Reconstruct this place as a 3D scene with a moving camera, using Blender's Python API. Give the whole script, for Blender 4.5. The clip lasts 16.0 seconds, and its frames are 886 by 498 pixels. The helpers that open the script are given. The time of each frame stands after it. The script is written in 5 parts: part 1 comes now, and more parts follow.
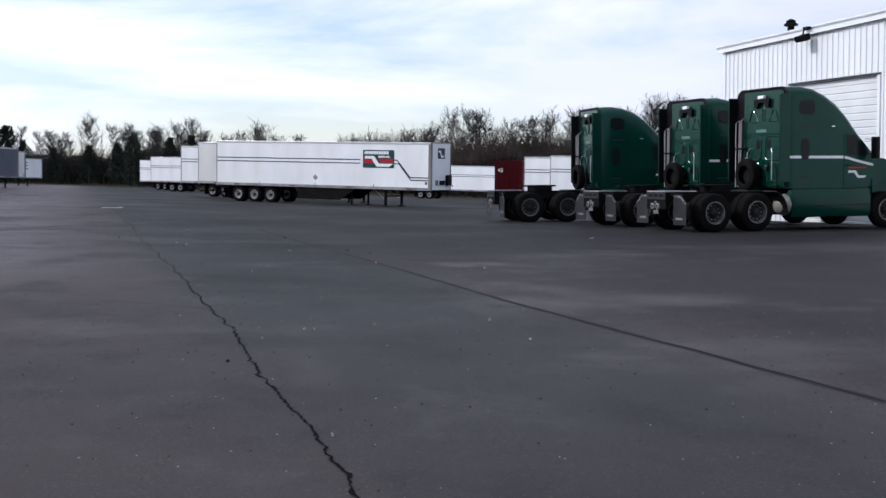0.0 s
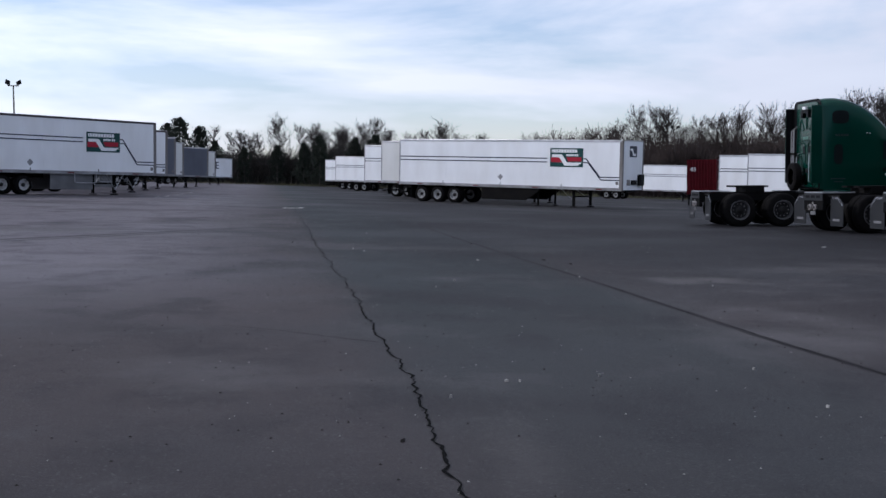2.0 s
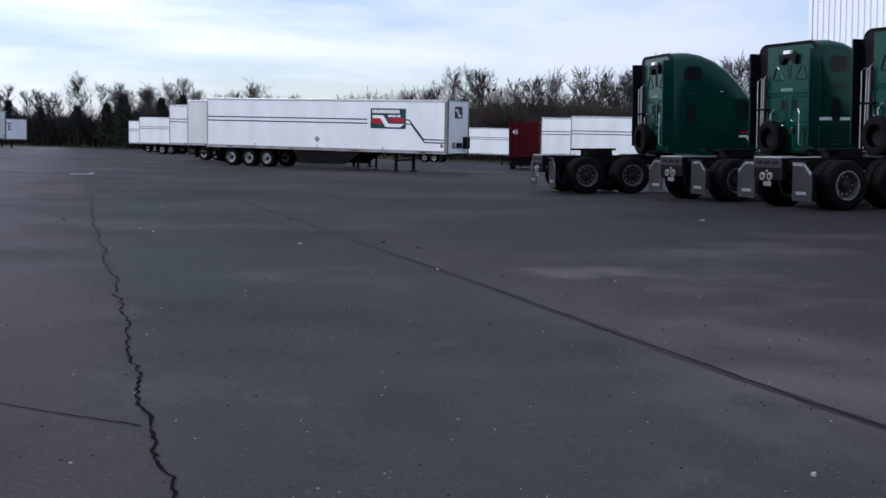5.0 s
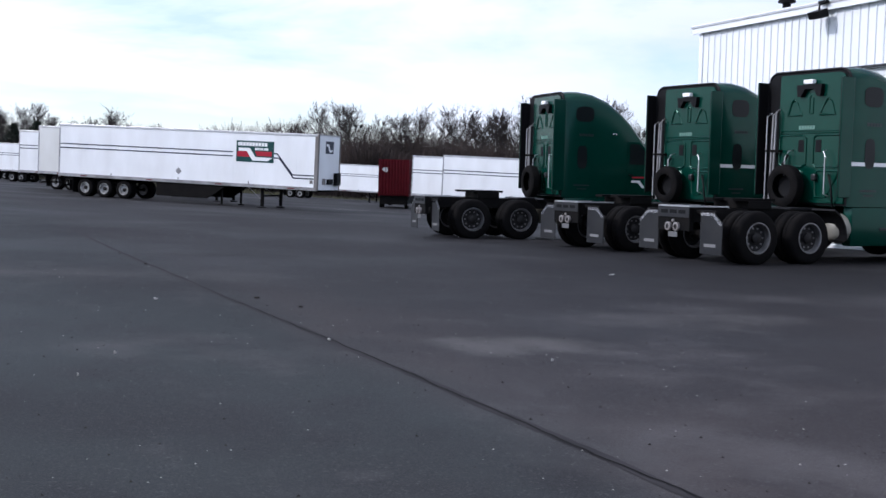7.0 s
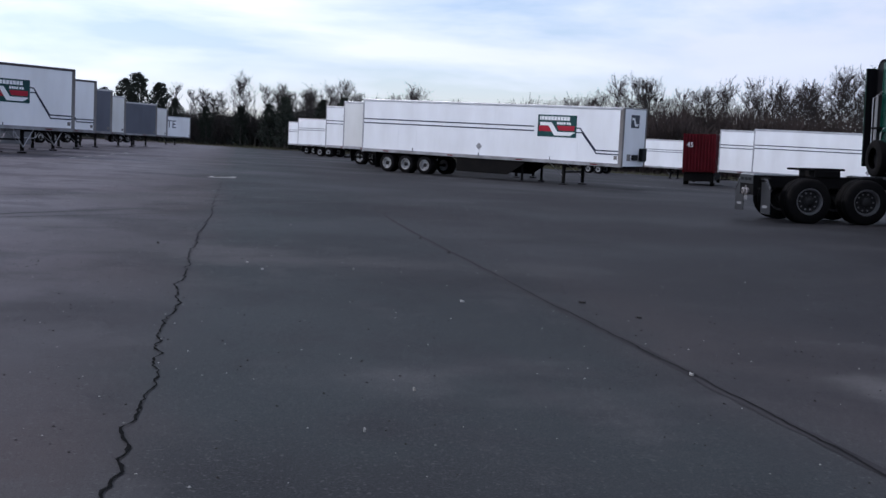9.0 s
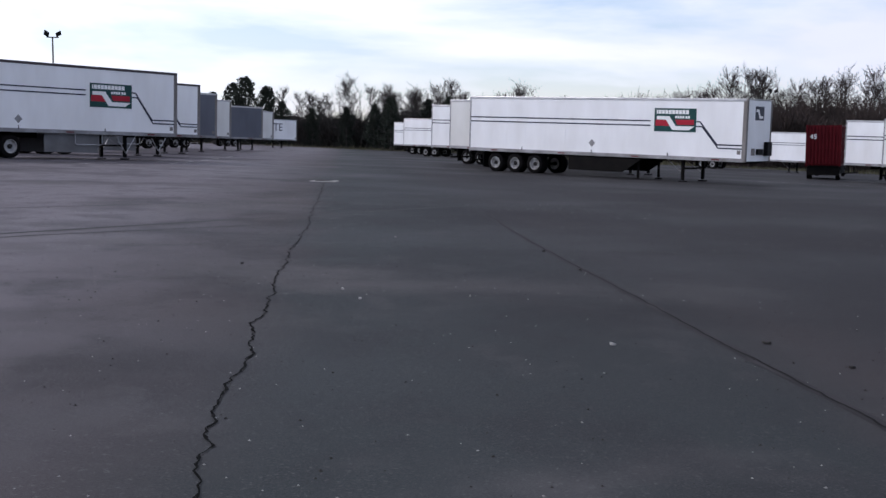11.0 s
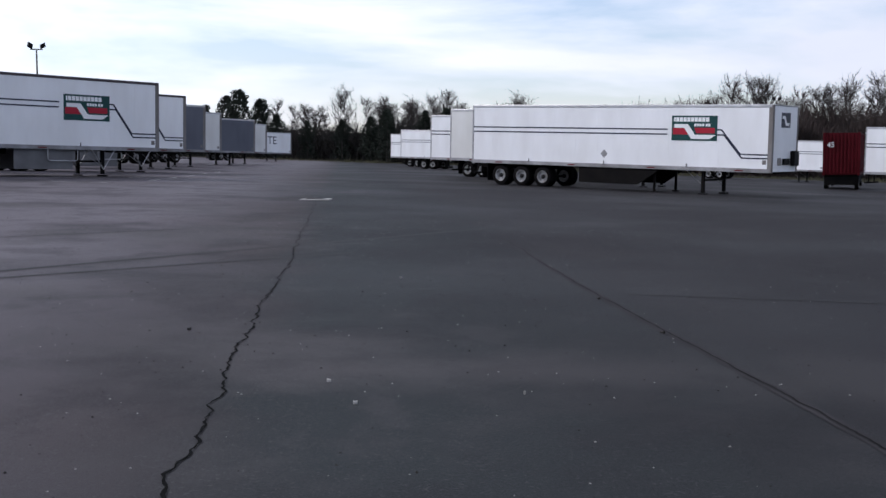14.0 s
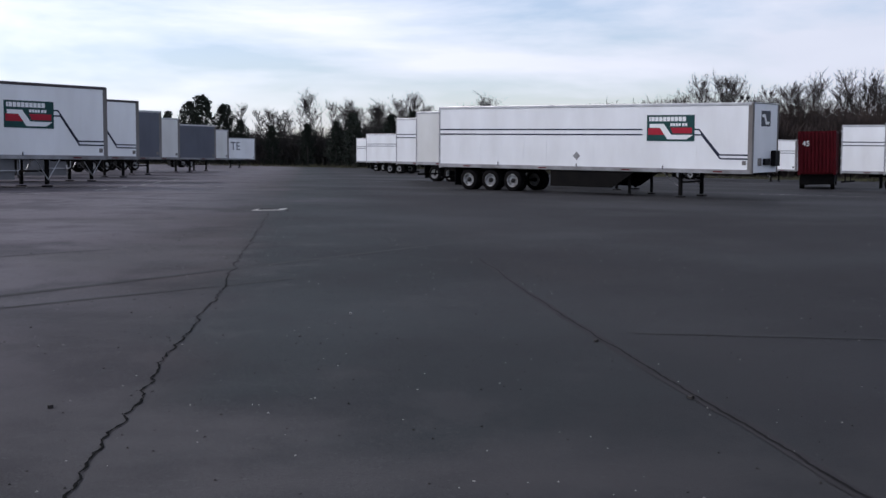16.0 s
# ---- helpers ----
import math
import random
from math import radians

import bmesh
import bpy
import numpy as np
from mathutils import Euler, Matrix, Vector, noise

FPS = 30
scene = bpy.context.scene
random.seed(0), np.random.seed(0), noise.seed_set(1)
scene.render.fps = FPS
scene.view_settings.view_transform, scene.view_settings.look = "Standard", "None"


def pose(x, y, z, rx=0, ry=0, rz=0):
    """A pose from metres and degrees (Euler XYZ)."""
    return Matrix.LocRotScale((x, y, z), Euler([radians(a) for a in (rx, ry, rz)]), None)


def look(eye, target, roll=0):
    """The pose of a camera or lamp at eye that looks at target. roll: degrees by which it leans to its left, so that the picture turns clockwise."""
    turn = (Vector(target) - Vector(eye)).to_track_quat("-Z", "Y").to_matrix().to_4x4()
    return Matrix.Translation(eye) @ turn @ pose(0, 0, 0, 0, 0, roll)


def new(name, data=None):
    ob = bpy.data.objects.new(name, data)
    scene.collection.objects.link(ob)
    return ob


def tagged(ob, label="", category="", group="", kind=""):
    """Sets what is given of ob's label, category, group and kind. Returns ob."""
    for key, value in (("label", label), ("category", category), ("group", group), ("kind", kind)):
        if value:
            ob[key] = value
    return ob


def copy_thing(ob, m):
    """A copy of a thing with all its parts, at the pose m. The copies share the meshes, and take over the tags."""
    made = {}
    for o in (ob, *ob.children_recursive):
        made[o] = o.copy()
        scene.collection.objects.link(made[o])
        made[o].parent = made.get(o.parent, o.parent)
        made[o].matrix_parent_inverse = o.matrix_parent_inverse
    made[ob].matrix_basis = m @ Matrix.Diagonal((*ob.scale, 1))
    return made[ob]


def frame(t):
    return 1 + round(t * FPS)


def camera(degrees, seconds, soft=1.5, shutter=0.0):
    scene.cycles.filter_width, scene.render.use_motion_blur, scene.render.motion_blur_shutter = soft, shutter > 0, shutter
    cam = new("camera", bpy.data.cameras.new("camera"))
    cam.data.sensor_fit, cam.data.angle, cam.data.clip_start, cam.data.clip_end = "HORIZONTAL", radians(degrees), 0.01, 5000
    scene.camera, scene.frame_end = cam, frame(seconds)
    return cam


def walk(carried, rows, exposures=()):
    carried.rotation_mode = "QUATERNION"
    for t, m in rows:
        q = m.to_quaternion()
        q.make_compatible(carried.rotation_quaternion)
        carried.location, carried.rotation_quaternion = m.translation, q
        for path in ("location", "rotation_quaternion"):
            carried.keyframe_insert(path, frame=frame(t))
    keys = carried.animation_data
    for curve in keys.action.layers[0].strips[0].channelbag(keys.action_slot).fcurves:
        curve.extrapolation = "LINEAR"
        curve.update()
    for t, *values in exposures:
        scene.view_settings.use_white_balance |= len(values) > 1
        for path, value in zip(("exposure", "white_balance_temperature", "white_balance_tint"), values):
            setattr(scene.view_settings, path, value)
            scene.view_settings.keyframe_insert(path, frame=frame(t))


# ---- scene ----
cam = camera(40.6, 16.0)
PATH = [
    (0, (1.116, 4.070, 1.515), (1.450, 6.038, 1.390), -0.34),
    (0.5, (1.149, 4.875, 1.520), (1.381, 6.857, 1.388), -0.91),
    (1, (1.155, 5.761, 1.517), (1.263, 7.754, 1.392), -1.19),
    (1.5, (1.140, 6.525, 1.514), (1.185, 8.521, 1.398), -0.83),
    (2, (1.121, 7.239, 1.508), (1.155, 9.235, 1.384), -0.34),
    (2.5, (1.129, 8.016, 1.498), (1.201, 10.010, 1.355), -0.67),
    (3, (1.163, 8.837, 1.482), (1.307, 10.825, 1.313), -1.47),
    (3.5, (1.193, 9.646, 1.462), (1.428, 11.623, 1.267), -1.72),
    (6, (1.266, 13.178, 1.462), (1.688, 15.126, 1.297), 0.57),
    (6.5, (1.331, 13.847, 1.475), (1.845, 15.774, 1.332), 0.52),
    (7, (1.380, 14.525, 1.486), (1.945, 16.440, 1.363), 1.47),
    (7.5, (1.411, 15.205, 1.491), (1.911, 17.138, 1.367), 1.89),
    (8, (1.421, 15.877, 1.492), (1.761, 17.843, 1.353), 2.07),
    (8.5, (1.428, 16.612, 1.491), (1.620, 18.597, 1.332), 1.96),
    (9, (1.419, 17.319, 1.491), (1.505, 19.309, 1.314), 1.47),
    (9.5, (1.404, 18.008, 1.490), (1.399, 20.000, 1.303), 1.10),
    (10, (1.365, 18.687, 1.490), (1.269, 20.676, 1.305), 0.29),
    (12.5, (1.009, 21.608, 1.508), (0.979, 23.600, 1.334), 0.15),
    (13, (0.928, 22.369, 1.507), (0.982, 24.362, 1.346), 0.54),
    (13.5, (0.859, 23.124, 1.508), (0.862, 25.117, 1.346), 0.44),
    (14, (0.795, 23.885, 1.506), (0.708, 25.876, 1.343), -0.26),
    (14.5, (0.775, 24.651, 1.505), (0.593, 26.636, 1.347), -0.94),
    (15, (0.723, 25.233, 1.507), (0.559, 27.220, 1.362), -1.20),
    (15.5, (0.731, 25.795, 1.517), (0.637, 27.788, 1.376), -1.18),
    (16, (0.786, 26.488, 1.534), (0.751, 28.481, 1.376), -0.99),
]
EXPOSURES = [(0.0, -0.27, 6250, 13), (0.8, -0.26, 6100, 15), (1.5, -0.60, 6000, 14), (3.5, -0.48, 6000, 16), (6.0, -0.40, 5850, 13), (6.5, -0.30, 5850, 13), (7.0, -0.06, 6000, 14), (8.0, -0.10, 5900, 15), (9.0, -0.46, 5900, 15), (10.2, -0.42, 6100, 17), (12.5, -0.34, 6250, 16), (14.5, -0.48, 6200, 15), (16.0, -0.56, 6200, 15)]
walk(cam, [(t, look(eye, target, roll)) for t, eye, target, roll in PATH], EXPOSURES)

# ---- light ----
SUN_AZIMUTH, SUN_HEIGHT = 84.0, 36.0      # degrees: from +y towards -x, above the horizon
world = bpy.data.worlds.new("sky")
scene.world = world
world.use_nodes = True
wn, wl = world.node_tree.nodes, world.node_tree.links
wn.clear()
w_out = wn.new("ShaderNodeOutputWorld")
w_bg = wn.new("ShaderNodeBackground")
w_bg.inputs["Strength"].default_value = 0.080
sky = wn.new("ShaderNodeTexSky")
sky.sky_type = "NISHITA"
sky.sun_disc = False
sky.sun_elevation = radians(SUN_HEIGHT)
sky.sun_rotation = radians(-SUN_AZIMUTH)
sky.dust_density, sky.air_density, sky.ozone_density = 0.2, 1.2, 4.0
w_co = wn.new("ShaderNodeTexCoord")
w_map = wn.new("ShaderNodeMapping")
w_map.inputs["Scale"].default_value = (1.5, 1.5, 6.5)
w_map.inputs["Location"].default_value = (1.75, 0.9, 2.3)
w_noise = wn.new("ShaderNodeTexNoise")
w_noise.inputs["Scale"].default_value = 1.35
w_noise.inputs["Detail"].default_value = 7.0
w_noise.inputs["Roughness"].default_value = 0.55
w_noise.inputs["Distortion"].default_value = 0.35
w_ramp = wn.new("ShaderNodeValToRGB")
w_ramp.color_ramp.elements[0].position, w_ramp.color_ramp.elements[1].position = 0.42, 0.56
w_ramp.color_ramp.elements[0].color = (0.28, 0.28, 0.28, 1)
w_ramp.color_ramp.elements[1].color = (0.93, 0.93, 0.93, 1)
w_cloud = wn.new("ShaderNodeMix")
w_cloud.data_type = "RGBA"
w_tone = wn.new("ShaderNodeMix")
w_tone.data_type = "RGBA"
w_tone.inputs["A"].default_value = (8.0, 8.8, 10.8, 1)
w_tone.inputs["B"].default_value = (24.0, 24.4, 25.0, 1)
_a, _h = radians(SUN_AZIMUTH), radians(SUN_HEIGHT)
SUN_WAY = (-math.sin(_a) * math.cos(_h), math.cos(_a) * math.cos(_h), math.sin(_h))
w_dot = wn.new("ShaderNodeVectorMath")            # thin cloud is brightest towards the sun
w_dot.operation = "DOT_PRODUCT"
w_dot.inputs[1].default_value = SUN_WAY
w_glow = wn.new("ShaderNodeMapRange")
w_glow.inputs["From Min"].default_value, w_glow.inputs["From Max"].default_value = -0.55, 0.60
w_glow.inputs["To Min"].default_value, w_glow.inputs["To Max"].default_value = -0.12, 0.88
w_sum = wn.new("ShaderNodeMath")
w_sum.operation = "MULTIPLY_ADD"
w_sum.inputs[1].default_value = 0.26
w_noise2 = wn.new("ShaderNodeTexNoise")
w_noise2.inputs["Scale"].default_value = 3.1
w_noise2.inputs["Detail"].default_value = 5.0
wl.new(w_co.outputs["Generated"], w_map.inputs["Vector"])
wl.new(w_map.outputs["Vector"], w_noise.inputs["Vector"])
wl.new(w_map.outputs["Vector"], w_noise2.inputs["Vector"])
wl.new(w_co.outputs["Generated"], w_dot.inputs[0])
wl.new(w_dot.outputs["Value"], w_glow.inputs["Value"])
wl.new(w_noise2.outputs["Fac"], w_sum.inputs[0])
wl.new(w_glow.outputs["Result"], w_sum.inputs[2])
wl.new(w_sum.outputs["Value"], w_tone.inputs["Factor"])
wl.new(w_noise.outputs["Fac"], w_ramp.inputs["Fac"])
wl.new(w_ramp.outputs["Color"], w_cloud.inputs["Factor"])
w_blue = wn.new("ShaderNodeVectorMath")
w_blue.operation = "MULTIPLY"
w_blue.inputs[1].default_value = (2.05, 2.1, 2.4)
wl.new(sky.outputs["Color"], w_blue.inputs[0])
wl.new(w_blue.outputs["Vector"], w_cloud.inputs["A"])
wl.new(w_tone.outputs["Result"], w_cloud.inputs["B"])
wl.new(w_cloud.outputs["Result"], w_bg.inputs["Color"])
wl.new(w_bg.outputs["Background"], w_out.inputs["Surface"])

sun = new("sun", bpy.data.lights.new("sun", "SUN"))
sun.data.energy, sun.data.angle, sun.data.color = 3.3, radians(3.0), (1.0, 0.96, 0.92)
sun.matrix_world = look(tuple(60 * v for v in SUN_WAY), (0, 0, 0))


# ---- materials ----
def surface(name, colour, rough=0.6, metal=0.0, grain=(60.0, 0.06), stain=(2.0, 0.10), bump=0.0, tint=None, spec=0.25, coat=0.0, stretch=(1, 1, 1), piece=0.0):
    """A painted, metal or mineral surface: base colour varied by fine grain and by broad stains, with light relief."""
    m = bpy.data.materials.new(name)
    m.use_nodes = True
    n, l = m.node_tree.nodes, m.node_tree.links
    b = n["Principled BSDF"]
    b.inputs["Roughness"].default_value = rough
    b.inputs["Metallic"].default_value = metal
    b.inputs["Specular IOR Level"].default_value = spec
    b.inputs["Coat Weight"].default_value = coat
    b.inputs["Coat Roughness"].default_value = 0.12
    co = n.new("ShaderNodeTexCoord")
    mp = n.new("ShaderNodeMapping")
    mp.inputs["Scale"].default_value = stretch
    l.new(co.outputs["Object"], mp.inputs["Vector"])
    fine, broad = n.new("ShaderNodeTexNoise"), n.new("ShaderNodeTexNoise")
    fine.inputs["Scale"].default_value, fine.inputs["Detail"].default_value = grain[0], 3
    broad.inputs["Scale"].default_value, broad.inputs["Detail"].default_value = stain[0], 6
    l.new(mp.outputs["Vector"], fine.inputs["Vector"])
    l.new(mp.outputs["Vector"], broad.inputs["Vector"])
    dark = tint or tuple(c * 0.45 for c in colour)
    mix1, mix2 = n.new("ShaderNodeMix"), n.new("ShaderNodeMix")
    mix1.data_type = mix2.data_type = "RGBA"
    r1, r2 = n.new("ShaderNodeMapRange"), n.new("ShaderNodeMapRange")
    for r, k in ((r1, stain[1]), (r2, grain[1])):
        r.inputs["From Min"].default_value, r.inputs["From Max"].default_value = 0.35, 0.72
        r.inputs["To Min"].default_value, r.inputs["To Max"].default_value = 0.0, min(1.0, k * 3)
    l.new(broad.outputs["Fac"], r1.inputs["Value"])
    l.new(fine.outputs["Fac"], r2.inputs["Value"])
    mix1.inputs["A"].default_value, mix1.inputs["B"].default_value = (*colour, 1), (*dark, 1)
    mix2.inputs["B"].default_value = (*dark, 1)
    l.new(r1.outputs["Result"], mix1.inputs["Factor"])
    l.new(mix1.outputs["Result"], mix2.inputs["A"])
    l.new(r2.outputs["Result"], mix2.inputs["Factor"])
    last = mix2.outputs["Result"]
    if piece:
        info, hsv, rng = n.new("ShaderNodeObjectInfo"), n.new("ShaderNodeHueSaturation"), n.new("ShaderNodeMapRange")
        rng.inputs["To Min"].default_value, rng.inputs["To Max"].default_value = 1 - piece, 1 + piece
        l.new(info.outputs["Random"], rng.inputs["Value"])
        l.new(rng.outputs["Result"], hsv.inputs["Value"])
        l.new(last, hsv.inputs["Color"])
        last = hsv.outputs["Color"]
    l.new(last, b.inputs["Base Color"])
    if bump:
        bp = n.new("ShaderNodeBump")
        bp.inputs["Strength"].default_value, bp.inputs["Distance"].default_value = bump, 0.01
        l.new(fine.outputs["Fac"], bp.inputs["Height"])
        l.new(bp.outputs["Normal"], b.inputs["Normal"])
    return m


def asphalt_material():
    """Old dark asphalt: stone grain, worn patches, long pale dusty streaks, sheen painted in at the left, and ground
    that darkens up the aisle.
    """
    m = bpy.data.materials.new("worn_asphalt")
    m.use_nodes = True
    n, l = m.node_tree.nodes, m.node_tree.links
    b = n["Principled BSDF"]
    b.inputs["Specular IOR Level"].default_value = 0.05
    co = n.new("ShaderNodeTexCoord")

    def tex(scale, detail, sx=1, sy=1, turn=0.0, rough=0.5):
        mp = n.new("ShaderNodeMapping")
        mp.inputs["Scale"].default_value, mp.inputs["Rotation"].default_value = (sx, sy, 1), (0, 0, radians(turn))
        t = n.new("ShaderNodeTexNoise")
        t.inputs["Scale"].default_value, t.inputs["Detail"].default_value, t.inputs["Roughness"].default_value = scale, detail, rough
        l.new(co.outputs["Object"], mp.inputs["Vector"])
        l.new(mp.outputs["Vector"], t.inputs["Vector"])
        return t.outputs["Fac"]

    def ramp(fac, lo, hi, to_lo, to_hi):
        r = n.new("ShaderNodeMapRange")
        r.interpolation_type = "SMOOTHSTEP"
        for k, v in (("From Min", lo), ("From Max", hi), ("To Min", to_lo), ("To Max", to_hi)):
            r.inputs[k].default_value = v
        l.new(fac, r.inputs["Value"])
        return r.outputs["Result"]

    def mix(fac, a, colour):
        x = n.new("ShaderNodeMix")
        x.data_type = "RGBA"
        l.new(fac, x.inputs["Factor"])
        if isinstance(a, tuple):
            x.inputs["A"].default_value = (*a, 1)
        else:
            l.new(a, x.inputs["A"])
        x.inputs["B"].default_value = (*colour, 1)
        return x.outputs["Result"]

    broad = tex(0.13, 5, 1, 0.8, 12)
    streak = tex(0.34, 6, 0.8, 0.9, 8, 0.6)
    dusty = tex(0.22, 6, 0.8, 0.8, -8, 0.6)
    blotch = tex(0.75, 7, 0.9, 0.6, 20, 0.66)
    wander = tex(0.5, 5)
    speck = tex(42.0, 2)
    stone = tex(95.0, 3)
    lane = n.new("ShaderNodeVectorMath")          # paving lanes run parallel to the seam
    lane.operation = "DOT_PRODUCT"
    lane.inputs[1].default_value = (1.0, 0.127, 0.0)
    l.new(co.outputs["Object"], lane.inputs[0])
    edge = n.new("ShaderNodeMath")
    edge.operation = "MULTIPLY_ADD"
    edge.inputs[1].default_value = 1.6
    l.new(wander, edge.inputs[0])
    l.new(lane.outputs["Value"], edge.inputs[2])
    inside = n.new("ShaderNodeMath")
    inside.operation = "MULTIPLY"
    l.new(ramp(edge.outputs["Value"], 3.3, 4.4, 0.0, 1.0), inside.inputs[0])
    l.new(ramp(edge.outputs["Value"], 8.2, 6.9, 0.0, 1.0), inside.inputs[1])
    apart = n.new("ShaderNodeSeparateXYZ")
    l.new(co.outputs["Object"], apart.inputs[0])
    worn = n.new("ShaderNodeMath")                # the trodden, dusty run left of the crack, with grazing sky sheen painted in
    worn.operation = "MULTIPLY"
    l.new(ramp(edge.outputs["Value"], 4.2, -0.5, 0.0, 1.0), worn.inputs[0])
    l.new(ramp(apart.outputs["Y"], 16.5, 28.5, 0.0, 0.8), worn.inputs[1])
    c = mix(ramp(broad, 0.36, 0.66, 0.0, 1.0), (0.0475, 0.0400, 0.0400), (0.0310, 0.0300, 0.0320))
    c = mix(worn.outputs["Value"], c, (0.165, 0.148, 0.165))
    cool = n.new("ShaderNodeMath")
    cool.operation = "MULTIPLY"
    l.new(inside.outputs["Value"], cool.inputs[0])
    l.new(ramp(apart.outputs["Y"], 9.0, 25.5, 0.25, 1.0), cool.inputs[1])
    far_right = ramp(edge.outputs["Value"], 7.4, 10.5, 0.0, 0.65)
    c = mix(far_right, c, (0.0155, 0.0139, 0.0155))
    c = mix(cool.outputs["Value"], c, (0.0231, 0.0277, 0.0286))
    c = mix(ramp(blotch, 0.50, 0.66, 0.0, 0.5), c, (0.0155, 0.0147, 0.0168))
    c = mix(ramp(streak, 0.48, 0.68, 0.0, 0.6), c, (0.0164, 0.0153, 0.0172))
    c = mix(ramp(dusty, 0.52, 0.68, 0.0, 0.75), c, (0.0823, 0.0764, 0.0773))
    c = mix(ramp(blotch, 0.45, 0.34, 0.0, 0.45), c, (0.0588, 0.0563, 0.0580))
    for bx, by, rx, ry, k in ((5.4, 25.3, 1.6, 0.9, 0.62), (1.66, 13.6, 0.35, 1.9, 0.2), (7.8, 27.0, 2.6, 1.5, 0.45), (3.2, 32.3, 1.6, 1.8, 0.4)):
        off, span = n.new("ShaderNodeVectorMath"), n.new("ShaderNodeVectorMath")
        off.operation, span.operation = "MULTIPLY_ADD", "LENGTH"
        off.inputs[1].default_value, off.inputs[2].default_value = (1 / rx, 1 / ry, 0), (-bx / rx, -by / ry, 0)
        l.new(co.outputs["Object"], off.inputs[0])
        l.new(off.outputs["Vector"], span.inputs[0])
        ragged = n.new("ShaderNodeMath")           # dried puddles of pale dust with ragged edges
        ragged.operation = "MULTIPLY_ADD"
        ragged.inputs[1].default_value = 2.6
        l.new(blotch, ragged.inputs[0])
        l.new(span.outputs["Value"], ragged.inputs[2])
        c = mix(ramp(ragged.outputs["Value"], 2.1, 1.2, 0.0, k), c, (0.1134, 0.1058, 0.1025))
    c = mix(ramp(stone, 0.5, 0.72, 0.0, 0.6), c, (0.0571, 0.0554, 0.0580))
    c = mix(ramp(stone, 0.42, 0.28, 0.0, 0.6), c, (0.0084, 0.0079, 0.0092))
    c = mix(ramp(speck, 0.62, 0.70, 0.0, 0.42), c, (0.1008, 0.0983, 0.0991))
    aisle_dark = n.new("ShaderNodeMath")                # darkens up the aisle, most strongly beyond the seam
    aisle_dark.operation = "MULTIPLY"
    l.new(ramp(edge.outputs["Value"], 4.4, 7.6, 0.24, 0.74), aisle_dark.inputs[0])
    l.new(ramp(apart.outputs["Y"], 20.0, 34.0, 0.0, 1.0), aisle_dark.inputs[1])
    c = mix(aisle_dark.outputs["Value"], c, (0.0100, 0.0102, 0.0115))
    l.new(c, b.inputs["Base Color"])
    l.new(ramp(broad, 0.35, 0.7, 0.72, 0.60), b.inputs["Roughness"])
    bp = n.new("ShaderNodeBump")
    bp.inputs["Strength"].default_value, bp.inputs["Distance"].default_value = 0.5, 0.006
    l.new(stone, bp.inputs["Height"])
    l.new(bp.outputs["Normal"], b.inputs["Normal"])
    return m


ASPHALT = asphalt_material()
CRACK = surface("crack_filler", (0.003, 0.003, 0.003), 0.95, spec=0.05, stain=(3, 0.1))
SEAM_CORE = surface("seam_tar_core", (0.007, 0.0065, 0.007), 0.9, stain=(2, 0.3), tint=(0.014, 0.013, 0.014), spec=0.05)
SEAM = surface("tar_seam", (0.0245, 0.0222, 0.0240), 0.85, stain=(1.5, 0.4), spec=0.14)
SKID = surface("tyre_mark", (0.006, 0.0056, 0.006), 0.8, grain=(40, 0.2), stain=(1.2, 0.25), tint=(0.017, 0.016, 0.017))
LINE = surface("worn_line_paint", (0.50, 0.50, 0.47), 0.7, grain=(14, 0.25), stain=(3, 0.3), tint=(0.07, 0.066, 0.064))
CONCRETE = surface("concrete", (0.36, 0.35, 0.33), 0.85, grain=(50, 0.15), stain=(3, 0.15), bump=0.3)
WHITE = surface("trailer_white", (0.80, 0.81, 0.82), 0.38, grain=(30, 0.01), stain=(0.9, 0.09), tint=(0.42, 0.40, 0.37), stretch=(1, 1, 0.35))
CREAM = surface("trailer_off_white", (0.66, 0.66, 0.64), 0.45, grain=(30, 0.02), stain=(0.8, 0.12), tint=(0.40, 0.38, 0.34), stretch=(1, 1, 0.35))
GREY = surface("trailer_grey", (0.105, 0.112, 0.138), 0.5, grain=(30, 0.02), stain=(0.8, 0.12), stretch=(1, 1, 0.4))
ALU = surface("aluminium_rail", (0.50, 0.50, 0.51), 0.42, 0.75, grain=(25, 0.05), stain=(1.5, 0.2))
DIRTY_ALU = surface("road_dirty_rail", (0.34, 0.34, 0.35), 0.55, 0.4, grain=(20, 0.08), stain=(1.2, 0.25), tint=(0.10, 0.09, 0.085))
CHASSIS = surface("chassis_black", (0.0035, 0.0035, 0.004), 0.75, spec=0.06, grain=(30, 0.1), stain=(2, 0.25), tint=(0.010, 0.009, 0.008))
RUBBER = surface("tyre_rubber", (0.004, 0.004, 0.0045), 0.9, spec=0.05, grain=(40, 0.15), stain=(4, 0.25), tint=(0.010, 0.009, 0.0085), bump=0.2)
RIM = surface("steel_rim", (0.26, 0.26, 0.27), 0.36, 0.75, grain=(30, 0.08), stain=(5, 0.25), tint=(0.12, 0.10, 0.09))
CHROME = surface("chrome", (0.80, 0.80, 0.81), 0.16, 1.0, grain=(30, 0.02), stain=(4, 0.06))
NAVY = surface("stripe_navy", (0.018, 0.022, 0.045), 0.4)
TEAL = surface("decal_green", (0.008, 0.055, 0.052), 0.4)
RED = surface("decal_red", (0.36, 0.012, 0.030), 0.4)
